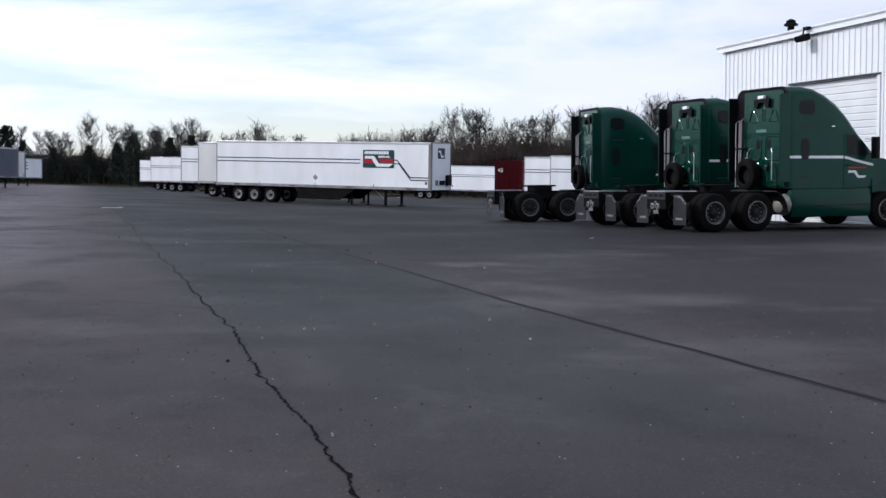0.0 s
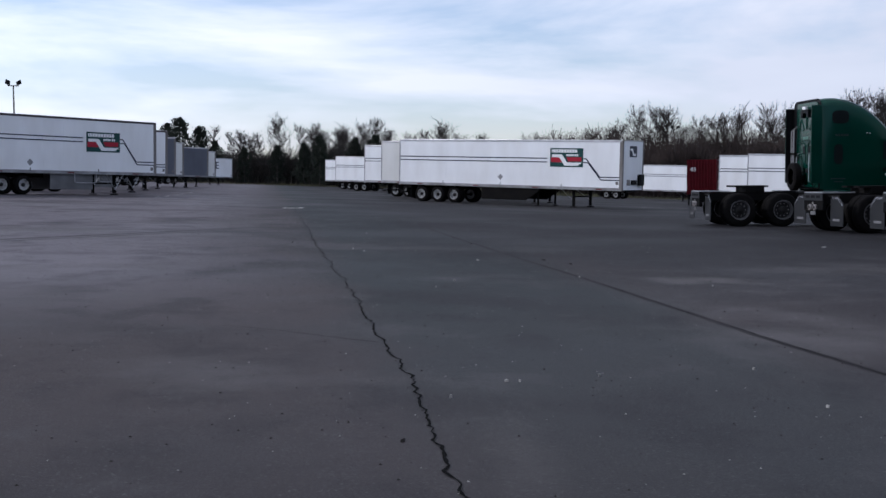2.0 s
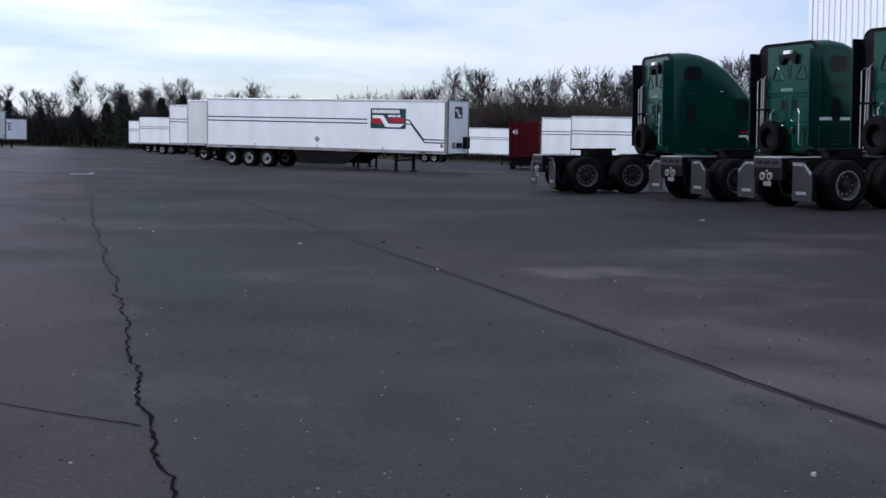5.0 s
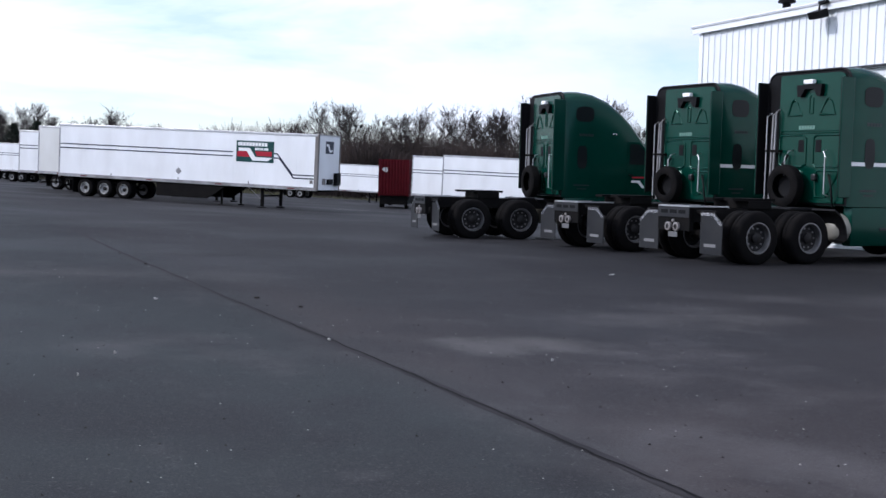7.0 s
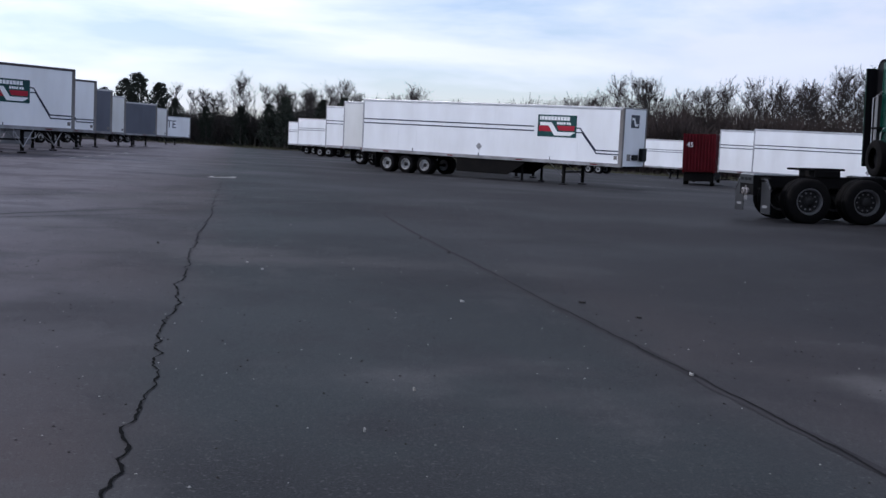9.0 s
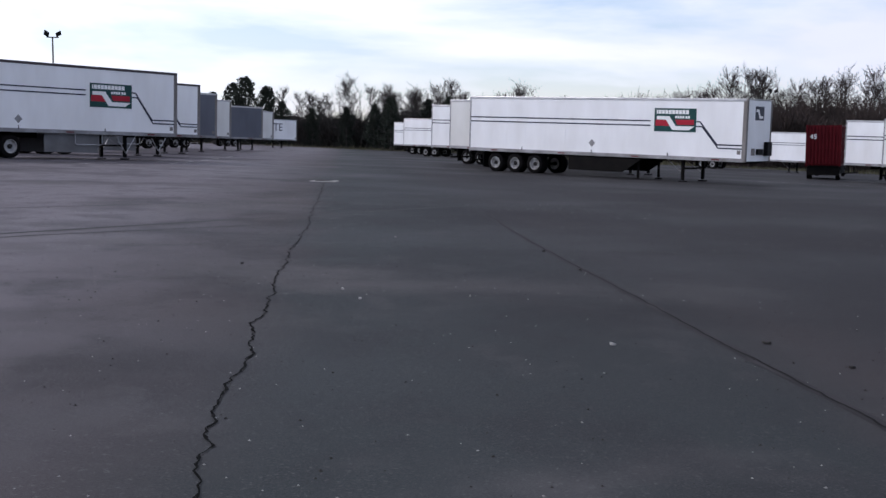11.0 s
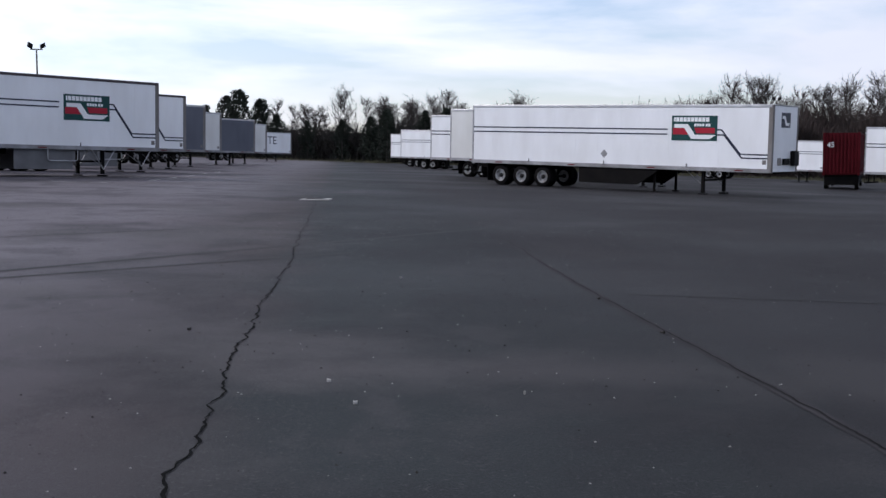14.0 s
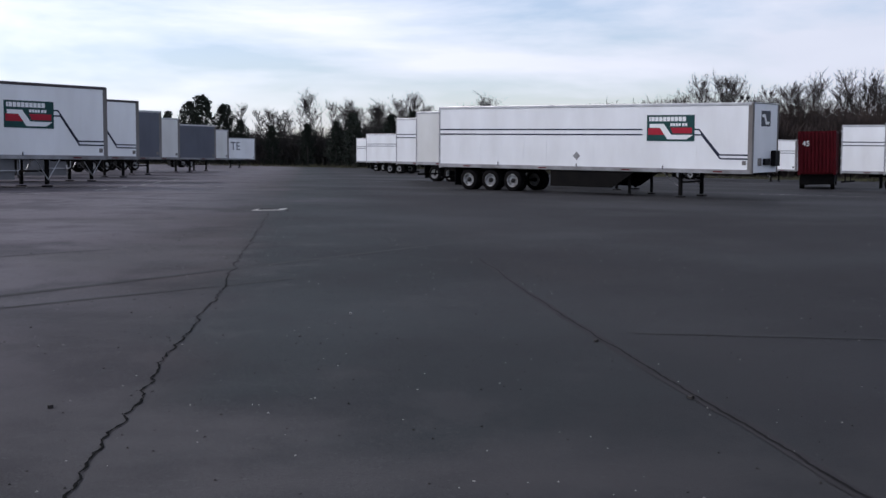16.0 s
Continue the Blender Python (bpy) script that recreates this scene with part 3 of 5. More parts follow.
        # landing gear
        leg = part("landing_leg", boxed(leg_x - 0.07, leg_x + 0.07, *sorted((s * 0.94, s * 1.08)), 0.10, rail, bevel=0.01), CHASSIS, root)
        part("sand_shoe", boxed(leg_x - 0.17, leg_x + 0.17, *sorted((s * 0.86, s * 1.16)), 0.0, 0.07, bevel=0.01), CHASSIS, leg)
        part("leg_brace", tube(bmesh.new(), [(leg_x, s * 1.0, 0.42), (leg_x - 1.0, s * 0.8, rail + 0.02)], 0.028, 6), DIRTY_ALU, leg)
        if stand is not None:
            rest = part("support_leg", boxed(stand - 0.05, stand + 0.05, *sorted((s * 0.95, s * 1.05)), 0.08, rail, bevel=0.008), CHASSIS, root)
            part("sand_shoe", boxed(stand - 0.13, stand + 0.13, *sorted((s * 0.88, s * 1.12)), 0.0, 0.06, bevel=0.01), CHASSIS, rest)
        if skirt:
            a, b = sorted((s * (h - 0.07), s * (h - 0.045)))
            part("side_skirt", prism(bmesh.new(), [(-9.7, rail), (-9.7, 0.34), (-6.5, 0.34), (-5.5, rail - 0.1), (-5.5, rail)], a, b), CHASSIS, root, "black side skirt with a slanted front end")
        if grey_skirt:
            a, b = sorted((s * (h - 0.16), s * (h - 0.13)))
            part("side_skirt", boxed(-7.0, -4.3, a, b, 0.30, rail), PANEL_GREY, root, "plain grey side skirt panel")
            part("leg_brace", tube(bmesh.new(), [(-3.3, s * 1.1, rail), (-2.75, s * 1.1, 0.3)], 0.022, 6), ALU, root)
            part("leg_brace", tube(bmesh.new(), [(-2.2, s * 1.1, rail), (-2.75, s * 1.1, 0.3)], 0.022, 6), ALU, root)
        if hoop:
            part("ladder_hoop", tube(bmesh.new(), [(-5.5, s * 1.24, rail), (-5.5, s * 1.24, 0.72), (-5.4, s * 1.24, 0.66), (-4.2, s * 1.24, 0.66), (-4.1, s * 1.24, 0.72), (-4.1, s * 1.24, rail)], 0.022, 8), ALU, root, "bent aluminium tube hoop")
        # bogie
        for k in range(tail_wheels):
            for q in ((1.08, 1), (0.76, -1)):
                wheel(root, bogie + 1.28 * k, s * q[0], 0.51, s * q[1], lug=False, metal=PALE_RIM)
        part("mud_flap", boxed(bogie - 0.80, bogie - 0.78, *sorted((s * 0.62, s * 1.24)), 0.22, rail), BLACK, root)
        part("slider_rail", boxed(bogie - 1.7, bogie + 2.9, *sorted((s * 0.42, s * 0.52)), rail - 0.22, rail), CHASSIS, root)
        part("tail_lamp", boxed(-LENGTH - 0.01, -LENGTH + 0.04, *sorted((s * 0.85, s * 1.12)), rail - 0.03, rail + 0.08, bevel=0.01), LAMP_RED, root)
    bm = bmesh.new()
    for i in range(30):
        x = -0.6 - i * 0.53
        box(bm, x - 0.04, x + 0.04, -h + 0.03, h - 0.03, rail + 0.02, rail + 0.14)
    part("cross_members", bm, CHASSIS, root)
    part("floor_deck", boxed(-LENGTH + 0.08, -0.06, -h + 0.02, h - 0.02, rail + 0.12, rail + 0.19), CHASSIS, root)
    part("kingpin_plate", boxed(-1.6, -0.1, -0.6, 0.6, rail - 0.06, rail + 0.04), CHASSIS, root)
    part("gear_crossbar", boxed(leg_x - 0.04, leg_x + 0.04, -1.0, 1.0, 0.62, 0.70), CHASSIS, root)
    for k in range(tail_wheels):
        part("axle", tube(bmesh.new(), [(bogie + 1.28 * k, -1.0, 0.51), (bogie + 1.28 * k, 1.0, 0.51)], 0.065, 10), CHASSIS, root)
    bm = bmesh.new()
    box(bm, -LENGTH + 0.0, -LENGTH + 0.1, -1.15, 1.15, 0.52, 0.62)
    for s in (-1, 1):
        box(bm, -LENGTH + 0.02, -LENGTH + 0.09, s * 0.5 - 0.04, s * 0.5 + 0.04, 0.62, rail + 0.02)
    part("rear_bumper", bm, CHASSIS, root)
    # nose
    part("nose_panel", boxed(-0.03, 0.005, -h + 0.14, h - 0.14, rail + 0.05, top - 0.06), paint, root)
    part("glad_hand_box", boxed(0.005, 0.10, -0.25, 0.35, rail + 0.35, rail + 0.62, bevel=0.02), BLACK, root)
    if nose_decal:
        part("nose_decal", boxed(0.006, 0.012, -0.48, 0.44, 3.02, 3.66), NAVY, root, "small dark square decal")
        part("nose_decal_band", prism(bmesh.new(), [(-0.40, 3.52), (-0.10, 3.52), (0.06, 3.22), (0.36, 3.22), (0.26, 3.10), (-0.04, 3.10), (-0.20, 3.40), (-0.40, 3.40)], 0.012, 0.015, "x"), DECAL, root)
        part("nose_placard", boxed(0.006, 0.012, -0.75, -0.35, 1.40, 1.72), LAMP_WHITE, root)
        part("nose_box", boxed(0.005, 0.22, 0.55, 1.05, rail + 0.30, rail + 0.95, bevel=0.03), BLACK, root, "black equipment box on the nose")
    return root


def park(root, corner, yaw, copy=False, label=""):
    """Sets a trailer by its nose's right corner and heading, resting on the ground at its legs and its wheels."""
    c, s = math.cos(radians(yaw)), math.sin(radians(yaw))
    nx, ny = corner[0] - s * WIDE / 2, corner[1] + c * WIDE / 2
    front = ground_z(nx - c * 2.75, ny - s * 2.75)
    back = ground_z(nx - c * 12.2, ny - s * 12.2)
    tilt = math.degrees(math.atan2(front - back, 9.45))
    z = front + (front - back) / 9.45 * 2.75
    m = pose(nx, ny, z) @ pose(0, 0, 0, 0, 0, yaw) @ pose(0, 0, 0, 0, -tilt, 0)
    if copy:
        root = copy_thing(root, m)
    else:
        root.matrix_basis = m
    if label:
        tagged(root, label)
    return root


def tail_to_nose(tail, yaw):
    """The nose's right corner of a trailer whose tail's right corner is given."""
    return tail[0] + LENGTH * math.cos(radians(yaw)), tail[1] + LENGTH * math.sin(radians(yaw))


YAW_A, YAW_B = -37.2, 50.5
main_trailer = trailer("long white trailer with navy stripes and green decal", skirt=True, nose_decal=True, rail=1.08, top=3.99, tail_wheels=3, bogie=-LENGTH + 1.75, leg_x=-3.3, stand=-5.75)
park(main_trailer, (12.46, 75.33), YAW_A)
left_trailer = trailer("white trailer with navy stripes, green decal and tube hoop", hoop=True, grey_skirt=True, bogie=-9.9, top_paint=DARK_RAIL)
park(left_trailer, (-14.5, 77.93), YAW_B)
park(left_trailer, (-16.39, 89.97), YAW_B, True, "dull white trailer with low navy stripes behind another")
grey_trailer = trailer("plain dark grey trailer parked at an angle", GREY, False, False)
park(grey_trailer, (-18.59, 103.51), YAW_B)
park(grey_trailer, (-21.67, 135.45), YAW_B, True, "plain dark grey trailer far along the row")
plain_trailer = trailer("plain off-white trailer with no stripes", CREAM, False, False)
park(plain_trailer, (-20.68, 117.34), YAW_B)
park(plain_trailer, (-23.66, 151.64), YAW_B, True, "plain off-white trailer far along the row")
far_left = trailer("far white trailer with big dark lettering on its side", WHITE, False, False)
park(far_left, (-29.43, 201.09), YAW_B)
lettering(far_left, "TE", 1.6, pose(-4.6, -WIDE / 2 - 0.012, 2.55, 90, 0, 0), NAVY, "big dark letters T and E")
park(plain_trailer, tail_to_nose((-2, 97.47), YAW_A), YAW_A, True, "plain white trailer close behind the striped one")
striped = trailer("white trailer with two straight navy stripes", WHITE, True, False)
park(striped, tail_to_nose((-3.8, 108.69), YAW_A), YAW_A)
for p in ((-9.72, 157.07), (-10.6, 170.0), (-13.11, 183.12)):
    park(striped, tail_to_nose(p, YAW_A), YAW_A, True, "white striped trailer far down the aisle")
park(striped, (33.87, 146.2), YAW_A, True, "white striped trailer beyond the red container")
park(striped, tail_to_nose((25.21, 104.66), YAW_A), YAW_A, True, "white striped trailer beside the red container")
park(striped, tail_to_nose((26.01, 98.97), YAW_A), YAW_A, True, "white striped trailer behind the tractors")


# ---- red container ----
def red_container():
    root = tagged(new("shipping_container"), "dark red corrugated container on a low chassis", "container")
    L, W, z0, z1 = 12.2, 2.44, 1.0, 3.95
    bm = boxed(0.075, L - 0.05, -W / 2 + 0.04, W / 2 - 0.04, z0 + 0.05, z1 - 0.02)
    body = part("body", bm, RUST, root)
    for s in (-1, 1):
        bm = bmesh.new()
        n = 43
        for i in range(n):
            x = 0.15 + (L - 0.3) * i / n
            w = (L - 0.3) / n
            prism(bm, [(x, s * (W / 2 - 0.04)), (x + w * 0.2, s * W / 2), (x + w * 0.5, s * W / 2), (x + w * 0.7, s * (W / 2 - 0.04))], z0 + 0.15, z1 - 0.1, "z")
        part("corrugation", bm, RUST, body)
        for x in (0.0, L - 0.16):
            part("corner_post", boxed(x, x + 0.16, *sorted((s * (W / 2 - 0.16), s * (W / 2 + 0.005))), z0, z1, bevel=0.01), RUST, root)
        part("side_beam", boxed(0.16, L - 0.16, *sorted((s * (W / 2 - 0.1), s * (W / 2 + 0.002))), z0, z0 + 0.16), RUST, root)
        part("side_beam", boxed(0.16, L - 0.16, *sorted((s * (W / 2 - 0.1), s * (W / 2 + 0.002))), z1 - 0.1, z1), RUST, root)
    bm = bmesh.new()
    for i in range(9):
        y = -W / 2 + 0.16 + i * 0.24
        prism(bm, [(0.08, y), (0.0, y + 0.05), (0.0, y + 0.13), (0.08, y + 0.18)], z0 + 0.15, z1 - 0.1, "z")
    part("end_corrugation", bm, RUST, body)
    part("chassis", boxed(0.2, L - 0.2, -1.1, 1.1, 0.35, z0), CHASSIS, root, "black low chassis")
    for s in (-1, 1):
        for x in (0.75, 2.0, 10.4):
            wheel(root, x, s * 1.0, 0.48, s, r=0.48)
    lettering(root, "45", 0.50, pose(-0.012, 0.95, 2.95, 90, 0, -90), DECAL, "white painted number 45")
    return root


rc = red_container()
rc.matrix_basis = pose(24.56, 107.49, ground_z(25.6, 109.5), 0, 0, 72.0)


# ---- tractors ----
def tractor(label, stripe=True, XB=1.85):
    """A sleeper tractor with no trailer. Origin on the ground under the middle of its rear axles; it faces +x, its back wall at XB."""
    root = tagged(new("truck_tractor"), label, "truck", "green tractors")
    # frame and running gear
    for s in (-1, 1):
        part("frame_rail", boxed(-1.67, 5.4, *sorted((s * 0.38, s * 0.47)), 0.78, 1.04, bevel=0.008), CHASSIS, root)
        for x in (-0.66, 0.66):
            wheel(root, x, s * 1.06, 0.51, s)
            wheel(root, x, s * 0.74, 0.51, -s, lug=False)
        wheel(root, XB + 3.34, s * 1.04, 0.51, s, w=0.30)
        flap = part("mud_flap", prism(bmesh.new(), [(s * 0.62, 0.98), (s * 0.98, 0.98), (s * 1.22, 0.78), (s * 1.22, 0.20), (s * 0.62, 0.20)], -1.580, -1.565, "x"), GREY_PLATE, root, "dull blue-grey mud flap with a cut corner")
        part("flap_hanger", boxed(-1.565, -1.490, *sorted((s * 0.42, s * 1.02)), 0.95, 1.01, bevel=0.01), CHASSIS, flap)
        part("flap_strip", prism(bmesh.new(), [(s * 0.62, 0.97), (s * 0.97, 0.97), (s * 0.955, 0.91), (s * 0.62, 0.91)], -1.586, -1.581, "x"), CHROME, flap, "bright chrome strip")
        part("flap_strip", prism(bmesh.new(), [(s * 0.985, 0.965), (s * 1.215, 0.77), (s * 1.175, 0.72), (s * 0.96, 0.905)], -1.586, -1.581, "x"), CHROME, flap, "bright chrome strip")
        part("flap_badge", boxed(-1.586, -1.581, *sorted((s * 0.74, s * 1.06)), 0.33, 0.39), PANEL_GREY, flap)
        lamp = part("tail_lamp", lathe(bmesh.new(), [(0.085, 0.0), (0.085, 0.05), (0.05, 0.06), (0.045, 0.05)], 16, pose(-1.720, s * 0.12, 0.68, 0, 0, 90)), LAMP_WHITE, root, "round pale tail lamp ring", smooth=True)
        part("lens", lathe(bmesh.new(), [(0.048, 0.0), (0.048, 0.052), (0.01, 0.054)], 12, pose(-1.720, s * 0.12, 0.68, 0, 0, 90)), DISC, lamp)
        part("deck_edge", boxed(-1.720, -0.75, *sorted((s * 0.37, s * 0.46)), 1.061, 1.085), ALU, root, "pale metal deck edge")
    part("rear_crossmember", boxed(-1.720, -1.620, -0.47, 0.47, 0.60, 1.06, bevel=0.012), CHASSIS, root)
    plate = part("end_plate", boxed(-1.735, -1.720, -0.46, 0.46, 0.86, 1.06), GREY_PLATE, root, "dark grey frame end plate")
    for y in (-0.36, -0.10, 0.16):
        part("slot", boxed(-1.739, -1.734, y, y + 0.20, 0.93, 1.00), BLACK, plate)
    part("deck_edge", boxed(-1.720, -1.660, -0.37, 0.37, 1.061, 1.085), ALU, root, "pale metal deck edge")
    part("marker_lamp", lathe(bmesh.new(), [(0.03, 0.0), (0.03, 0.03), (0.008, 0.035)], 10, pose(-1.720, 0, 0.79, 0, 0, 90)), LAMP_WHITE, root)
    part("number_plate", boxed(-1.732, -1.720, -0.13, 0.13, 0.48, 0.58), PANEL_GREY, root)
    for x in (-0.66, 0.66):
        part("axle", tube(bmesh.new(), [(x, -1.0, 0.51), (x, 1.0, 0.51)], 0.085, 10), CHASSIS, root)
        part("differential", lathe(bmesh.new(), [(0.05, -0.26), (0.22, -0.18), (0.26, 0.0), (0.22, 0.18), (0.05, 0.26)], 14, pose(x, 0, 0.52)), CHASSIS, root, smooth=True)
    part("front_axle", tube(bmesh.new(), [(XB + 3.34, -0.95, 0.46), (XB + 3.34, 0.95, 0.46)], 0.07, 8), CHASSIS, root)
    part("fifth_wheel", prism(bmesh.new(), [(-0.62, -0.16), (-0.62, -0.42), (-0.2, -0.50), (0.42, -0.46), (0.52, -0.2), (0.52, 0.2), (0.42, 0.46), (-0.2, 0.50), (-0.62, 0.42), (-0.62, 0.16), (-0.1, 0.05), (-0.1, -0.05)], 1.19, 1.24, "z"), CHASSIS, root, "greasy black coupling plate")
    part("coupling_mount", boxed(-0.3, 0.3, -0.5, 0.5, 1.04, 1.19, bevel=0.01), CHASSIS, root)
    part("deck_plate", boxed(0.85, 1.6, -0.46, 0.46, 1.045, 1.075), GREY_PLATE, root)
    for s in (-1, 1):
        part("quarter_fender", lathe_arc(0.60, s), BLACK, root)
    # cab and sleeper
    side = [(0.0, 3.835), (0.05, 3.855), (0.18, 3.875), (0.45, 3.885), (0.85, 3.83), (1.25, 3.68), (1.62, 3.45), (1.95, 3.16), (2.24, 2.84), (2.42, 2.62), (2.68, 2.32), (2.95, 2.03)]
    bm = bmesh.new()
    rings = []
    for dx, top in side:
        half = 1.14 - 0.03 * max(0.0, 0.12 - dx) / 0.12 - 0.05 * step(1.6, 2.95, dx)
        rr = 0.26
        ring = [(half, 1.12), (half, top - rr)] + [(half - rr + rr * math.cos(radians(q)), top - rr + rr * math.sin(radians(q))) for q in (18, 36, 54, 72, 90)]
        ring = ring + [(-y, z) for y, z in reversed(ring)]
        rings.append([bm.verts.new((XB + dx, y, z)) for y, z in ring])
    for ra, rb in zip(rings, rings[1:]):
        for q in range(len(ra)):
            bm.faces.new((ra[q], ra[(q + 1) % len(ra)], rb[(q + 1) % len(ra)], rb[q]))
    bm.faces.new(rings[0])
    bm.faces.new(rings[-1])
    body = part("cab_body", bm, GREEN, root, "glossy dark green cab and sleeper", smooth=True)
    hood = [(XB + 2.90, 1.0), (XB + 2.90, 2.04), (XB + 3.4, 1.93), (XB + 3.9, 1.78), (XB + 4.18, 1.60), (XB + 4.30, 1.30), (XB + 4.32, 0.95)]
    bm = prism(bmesh.new(), hood, -0.98, 0.98)
    bmesh.ops.bevel(bm, geom=[e for e in bm.edges if abs(e.verts[0].co.y - e.verts[1].co.y) < 1e-5 and e.verts[0].co.z > 1.2], offset=0.14, segments=3, affect="EDGES", profile=0.6)
    part("hood", bm, GREEN, root, smooth=True)
    part("front_bumper", boxed(XB + 4.15, XB + 4.5, -1.18, 1.18, 0.32, 0.95, bevel=0.06), GREEN, root, smooth=True)
    part("radiator_grille", boxed(XB + 4.28, XB + 4.345, -0.55, 0.55, 0.98, 1.55, bevel=0.02), CHROME, root)
    # roof-top rear edge, side fairings
    arc = [(1.12, 1.3), (1.12, 3.55)] + [(0.86 + 0.26 * math.cos(radians(q)), 3.585 + 0.26 * math.sin(radians(q))) for q in (15, 35, 55, 75, 90)]
    arc = arc + [(-y, z) for y, z in reversed(arc)]
    part("rear_trim", tube(bmesh.new(), [(XB - 0.015, y, z) for y, z in arc], 0.032, 6), BLACK, root, "black rubber trim round the back")
    for s in (-1, 1):
        ext = part("side_extender", boxed(XB - 0.30, XB + 0.03, *sorted((s * 1.145, s * 1.175)), 1.30, 3.66, bevel=0.012), GREEN, root, "green side air deflector")
        part("liner", boxed(XB - 0.295, XB + 0.02, *sorted((s * 1.125, s * 1.144)), 1.32, 3.64), BLACK, ext, "black inner face")
        part("side_fairing", boxed(XB + 0.12, XB + 2.80, *sorted((s * 0.90, s * 1.15)), 0.34, 1.115, bevel=0.04), GREEN, root, smooth=True)
        part("side_step", boxed(XB + 0.9, XB + 2.70, *sorted((s * 1.148, s * 1.172)), 0.66, 0.71, bevel=0.008), GREY_PLATE, root)
        part("fuel_tank", lathe(bmesh.new(), [(0.03, 0.62), (0.14, 0.60), (0.23, 0.54), (0.285, 0.44), (0.30, 0.32), (0.30, -0.5), (0.1, -0.52)], 22, pose(XB + 0.45, s * 0.84, 0.68, 0, 0, 90)), TANK, root, "pale domed fuel tank", smooth=True)
        bm = bmesh.new()
        part("wheel_arch", prism(bm, [(XB + 2.80, 0.95), (XB + 2.88, 1.18), (XB + 3.1, 1.28), (XB + 3.6, 1.28), (XB + 3.85, 1.15), (XB + 3.92, 0.92), (XB + 4.3, 0.92), (XB + 4.3, 1.36), (XB + 2.80, 1.36)], *sorted((s * 0.90, s * 1.18))), GREEN, root)
        yy = s * 1.146
        a, b = sorted((s * 1.138, yy))
        door = part("cab_door", prism(bmesh.new(), [(XB + 1.85, 1.16), (XB + 1.85, 2.62), (XB + 2.2, 2.62), (XB + 2.86, 2.02), (XB + 2.86, 1.16)], a, b), GREEN, root)
        part("door_window", prism(bmesh.new(), [(XB + 1.93, 2.02), (XB + 1.93, 2.56), (XB + 2.20, 2.56), (XB + 2.70, 2.08), (XB + 2.70, 2.02)], *sorted((s * 1.146, s * 1.152))), GLASS, door)
        part("door_handle", boxed(XB + 1.92, XB + 2.06, *sorted((s * 1.146, s * 1.18)), 1.72, 1.76, bevel=0.006), BLACK, door)
        part("sleeper_window", oval(XB + 0.55, 2.18, 0.14, 0.30, s * 1.138, s * 1.148), GLASS, root, "narrow dark sleeper window")
        part("sleeper_window", oval(XB + 0.60, 3.30, 0.26, 0.20, s * 1.138, s * 1.148), GLASS, root, "dark upper sleeper window")
        a, b = sorted((s * 1.138, s * 1.143))
        if stripe:
            part("white_stripe", boxed(XB + 0.04, XB + 1.83, a, b, 1.93, 2.005), DECAL, root, "thin white stripe")
            part("white_stripe", prism(bmesh.new(), [(XB + 1.87, 1.93), (XB + 1.87, 2.0), (XB + 2.4, 1.88), (XB + 2.85, 1.79), (XB + 2.85, 1.72), (XB + 2.4, 1.81)], *sorted((s * 1.146, s * 1.150))), DECAL, root)
        part("door_decal", prism(bmesh.new(), [(XB + 2.0, 1.60), (XB + 2.25, 1.60), (XB + 2.36, 1.46), (XB + 2.62, 1.46), (XB + 2.55, 1.40), (XB + 2.32, 1.40), (XB + 2.2, 1.54), (XB + 2.0, 1.54)], *sorted((s * 1.146, s * 1.151))), DECAL, root)
        part("lettering_bar", boxed(XB + 2.02, XB + 2.6, *sorted((s * 1.146, s * 1.150)), 1.66, 1.70), RED, root)
        for k in range(5):
            part("lettering_bar", boxed(XB + 0.45 + k * 0.085, XB + 0.515 + k * 0.085, a, b, 2.72, 2.79), GREY_PLATE, root)
        part("lettering_bar", boxed(XB + 0.32, XB + 0.78, a, b, 1.42, 1.46), GREY_PLATE, root)
        part("lettering_bar", boxed(XB + 0.42, XB + 0.70, a, b, 1.33, 1.365), GREY_PLATE, root)
        part("clearance_lamp", boxed(XB + 1.40, XB + 1.52, *sorted((s * 1.13, s * 1.17)), 2.78, 2.82, bevel=0.008), CHROME, root)
        mirror = part("mirror", boxed(XB + 2.62, XB + 2.76, *sorted((s * 1.30, s * 1.52)), 1.92, 2.52, bevel=0.03), BLACK, root)
        part("mirror_arm", tube(bmesh.new(), [(XB + 2.68, s * 1.1, 2.10), (XB + 2.69, s * 1.34, 2.06)], 0.018, 6), CHROME, mirror)
        part("mirror_arm", tube(bmesh.new(), [(XB + 2.62, s * 1.1, 2.48), (XB + 2.69, s * 1.34, 2.44)], 0.018, 6), CHROME, mirror)
    part("windshield", prism(bmesh.new(), [(XB + 2.40, 2.585), (XB + 2.93, 2.065), (XB + 2.945, 2.075), (XB + 2.415, 2.60)], -1.0, 1.0), GLASS, root)
    # back wall of the sleeper
    bw = XB
    shroud = [(0.0, 1.14), (1.115, 1.14), (1.115, 3.56)] + [(0.86 + 0.255 * math.cos(radians(q)), 3.58 + 0.245 * math.sin(radians(q))) for q in (15, 35, 55, 75, 90)]
    shroud = shroud[1:] + [(-y, z) for y, z in reversed(shroud[1:])]
    part("rear_shroud", prism(bmesh.new(), shroud, bw - 0.03, bw - 0.002, "x"), BLACK, root, "black surround of the back wall")
    back = part("back_panel", prism(bmesh.new(), [(0.74, 1.18), (0.74, 3.74), (0.70, 3.78), (-0.86, 3.78), (-0.97, 3.75), (-1.04, 3.66), (-1.075, 3.55), (-1.075, 1.18)], bw - 0.065, bw - 0.03, "x"), GREEN, root, "pressed green back wall of the sleeper")
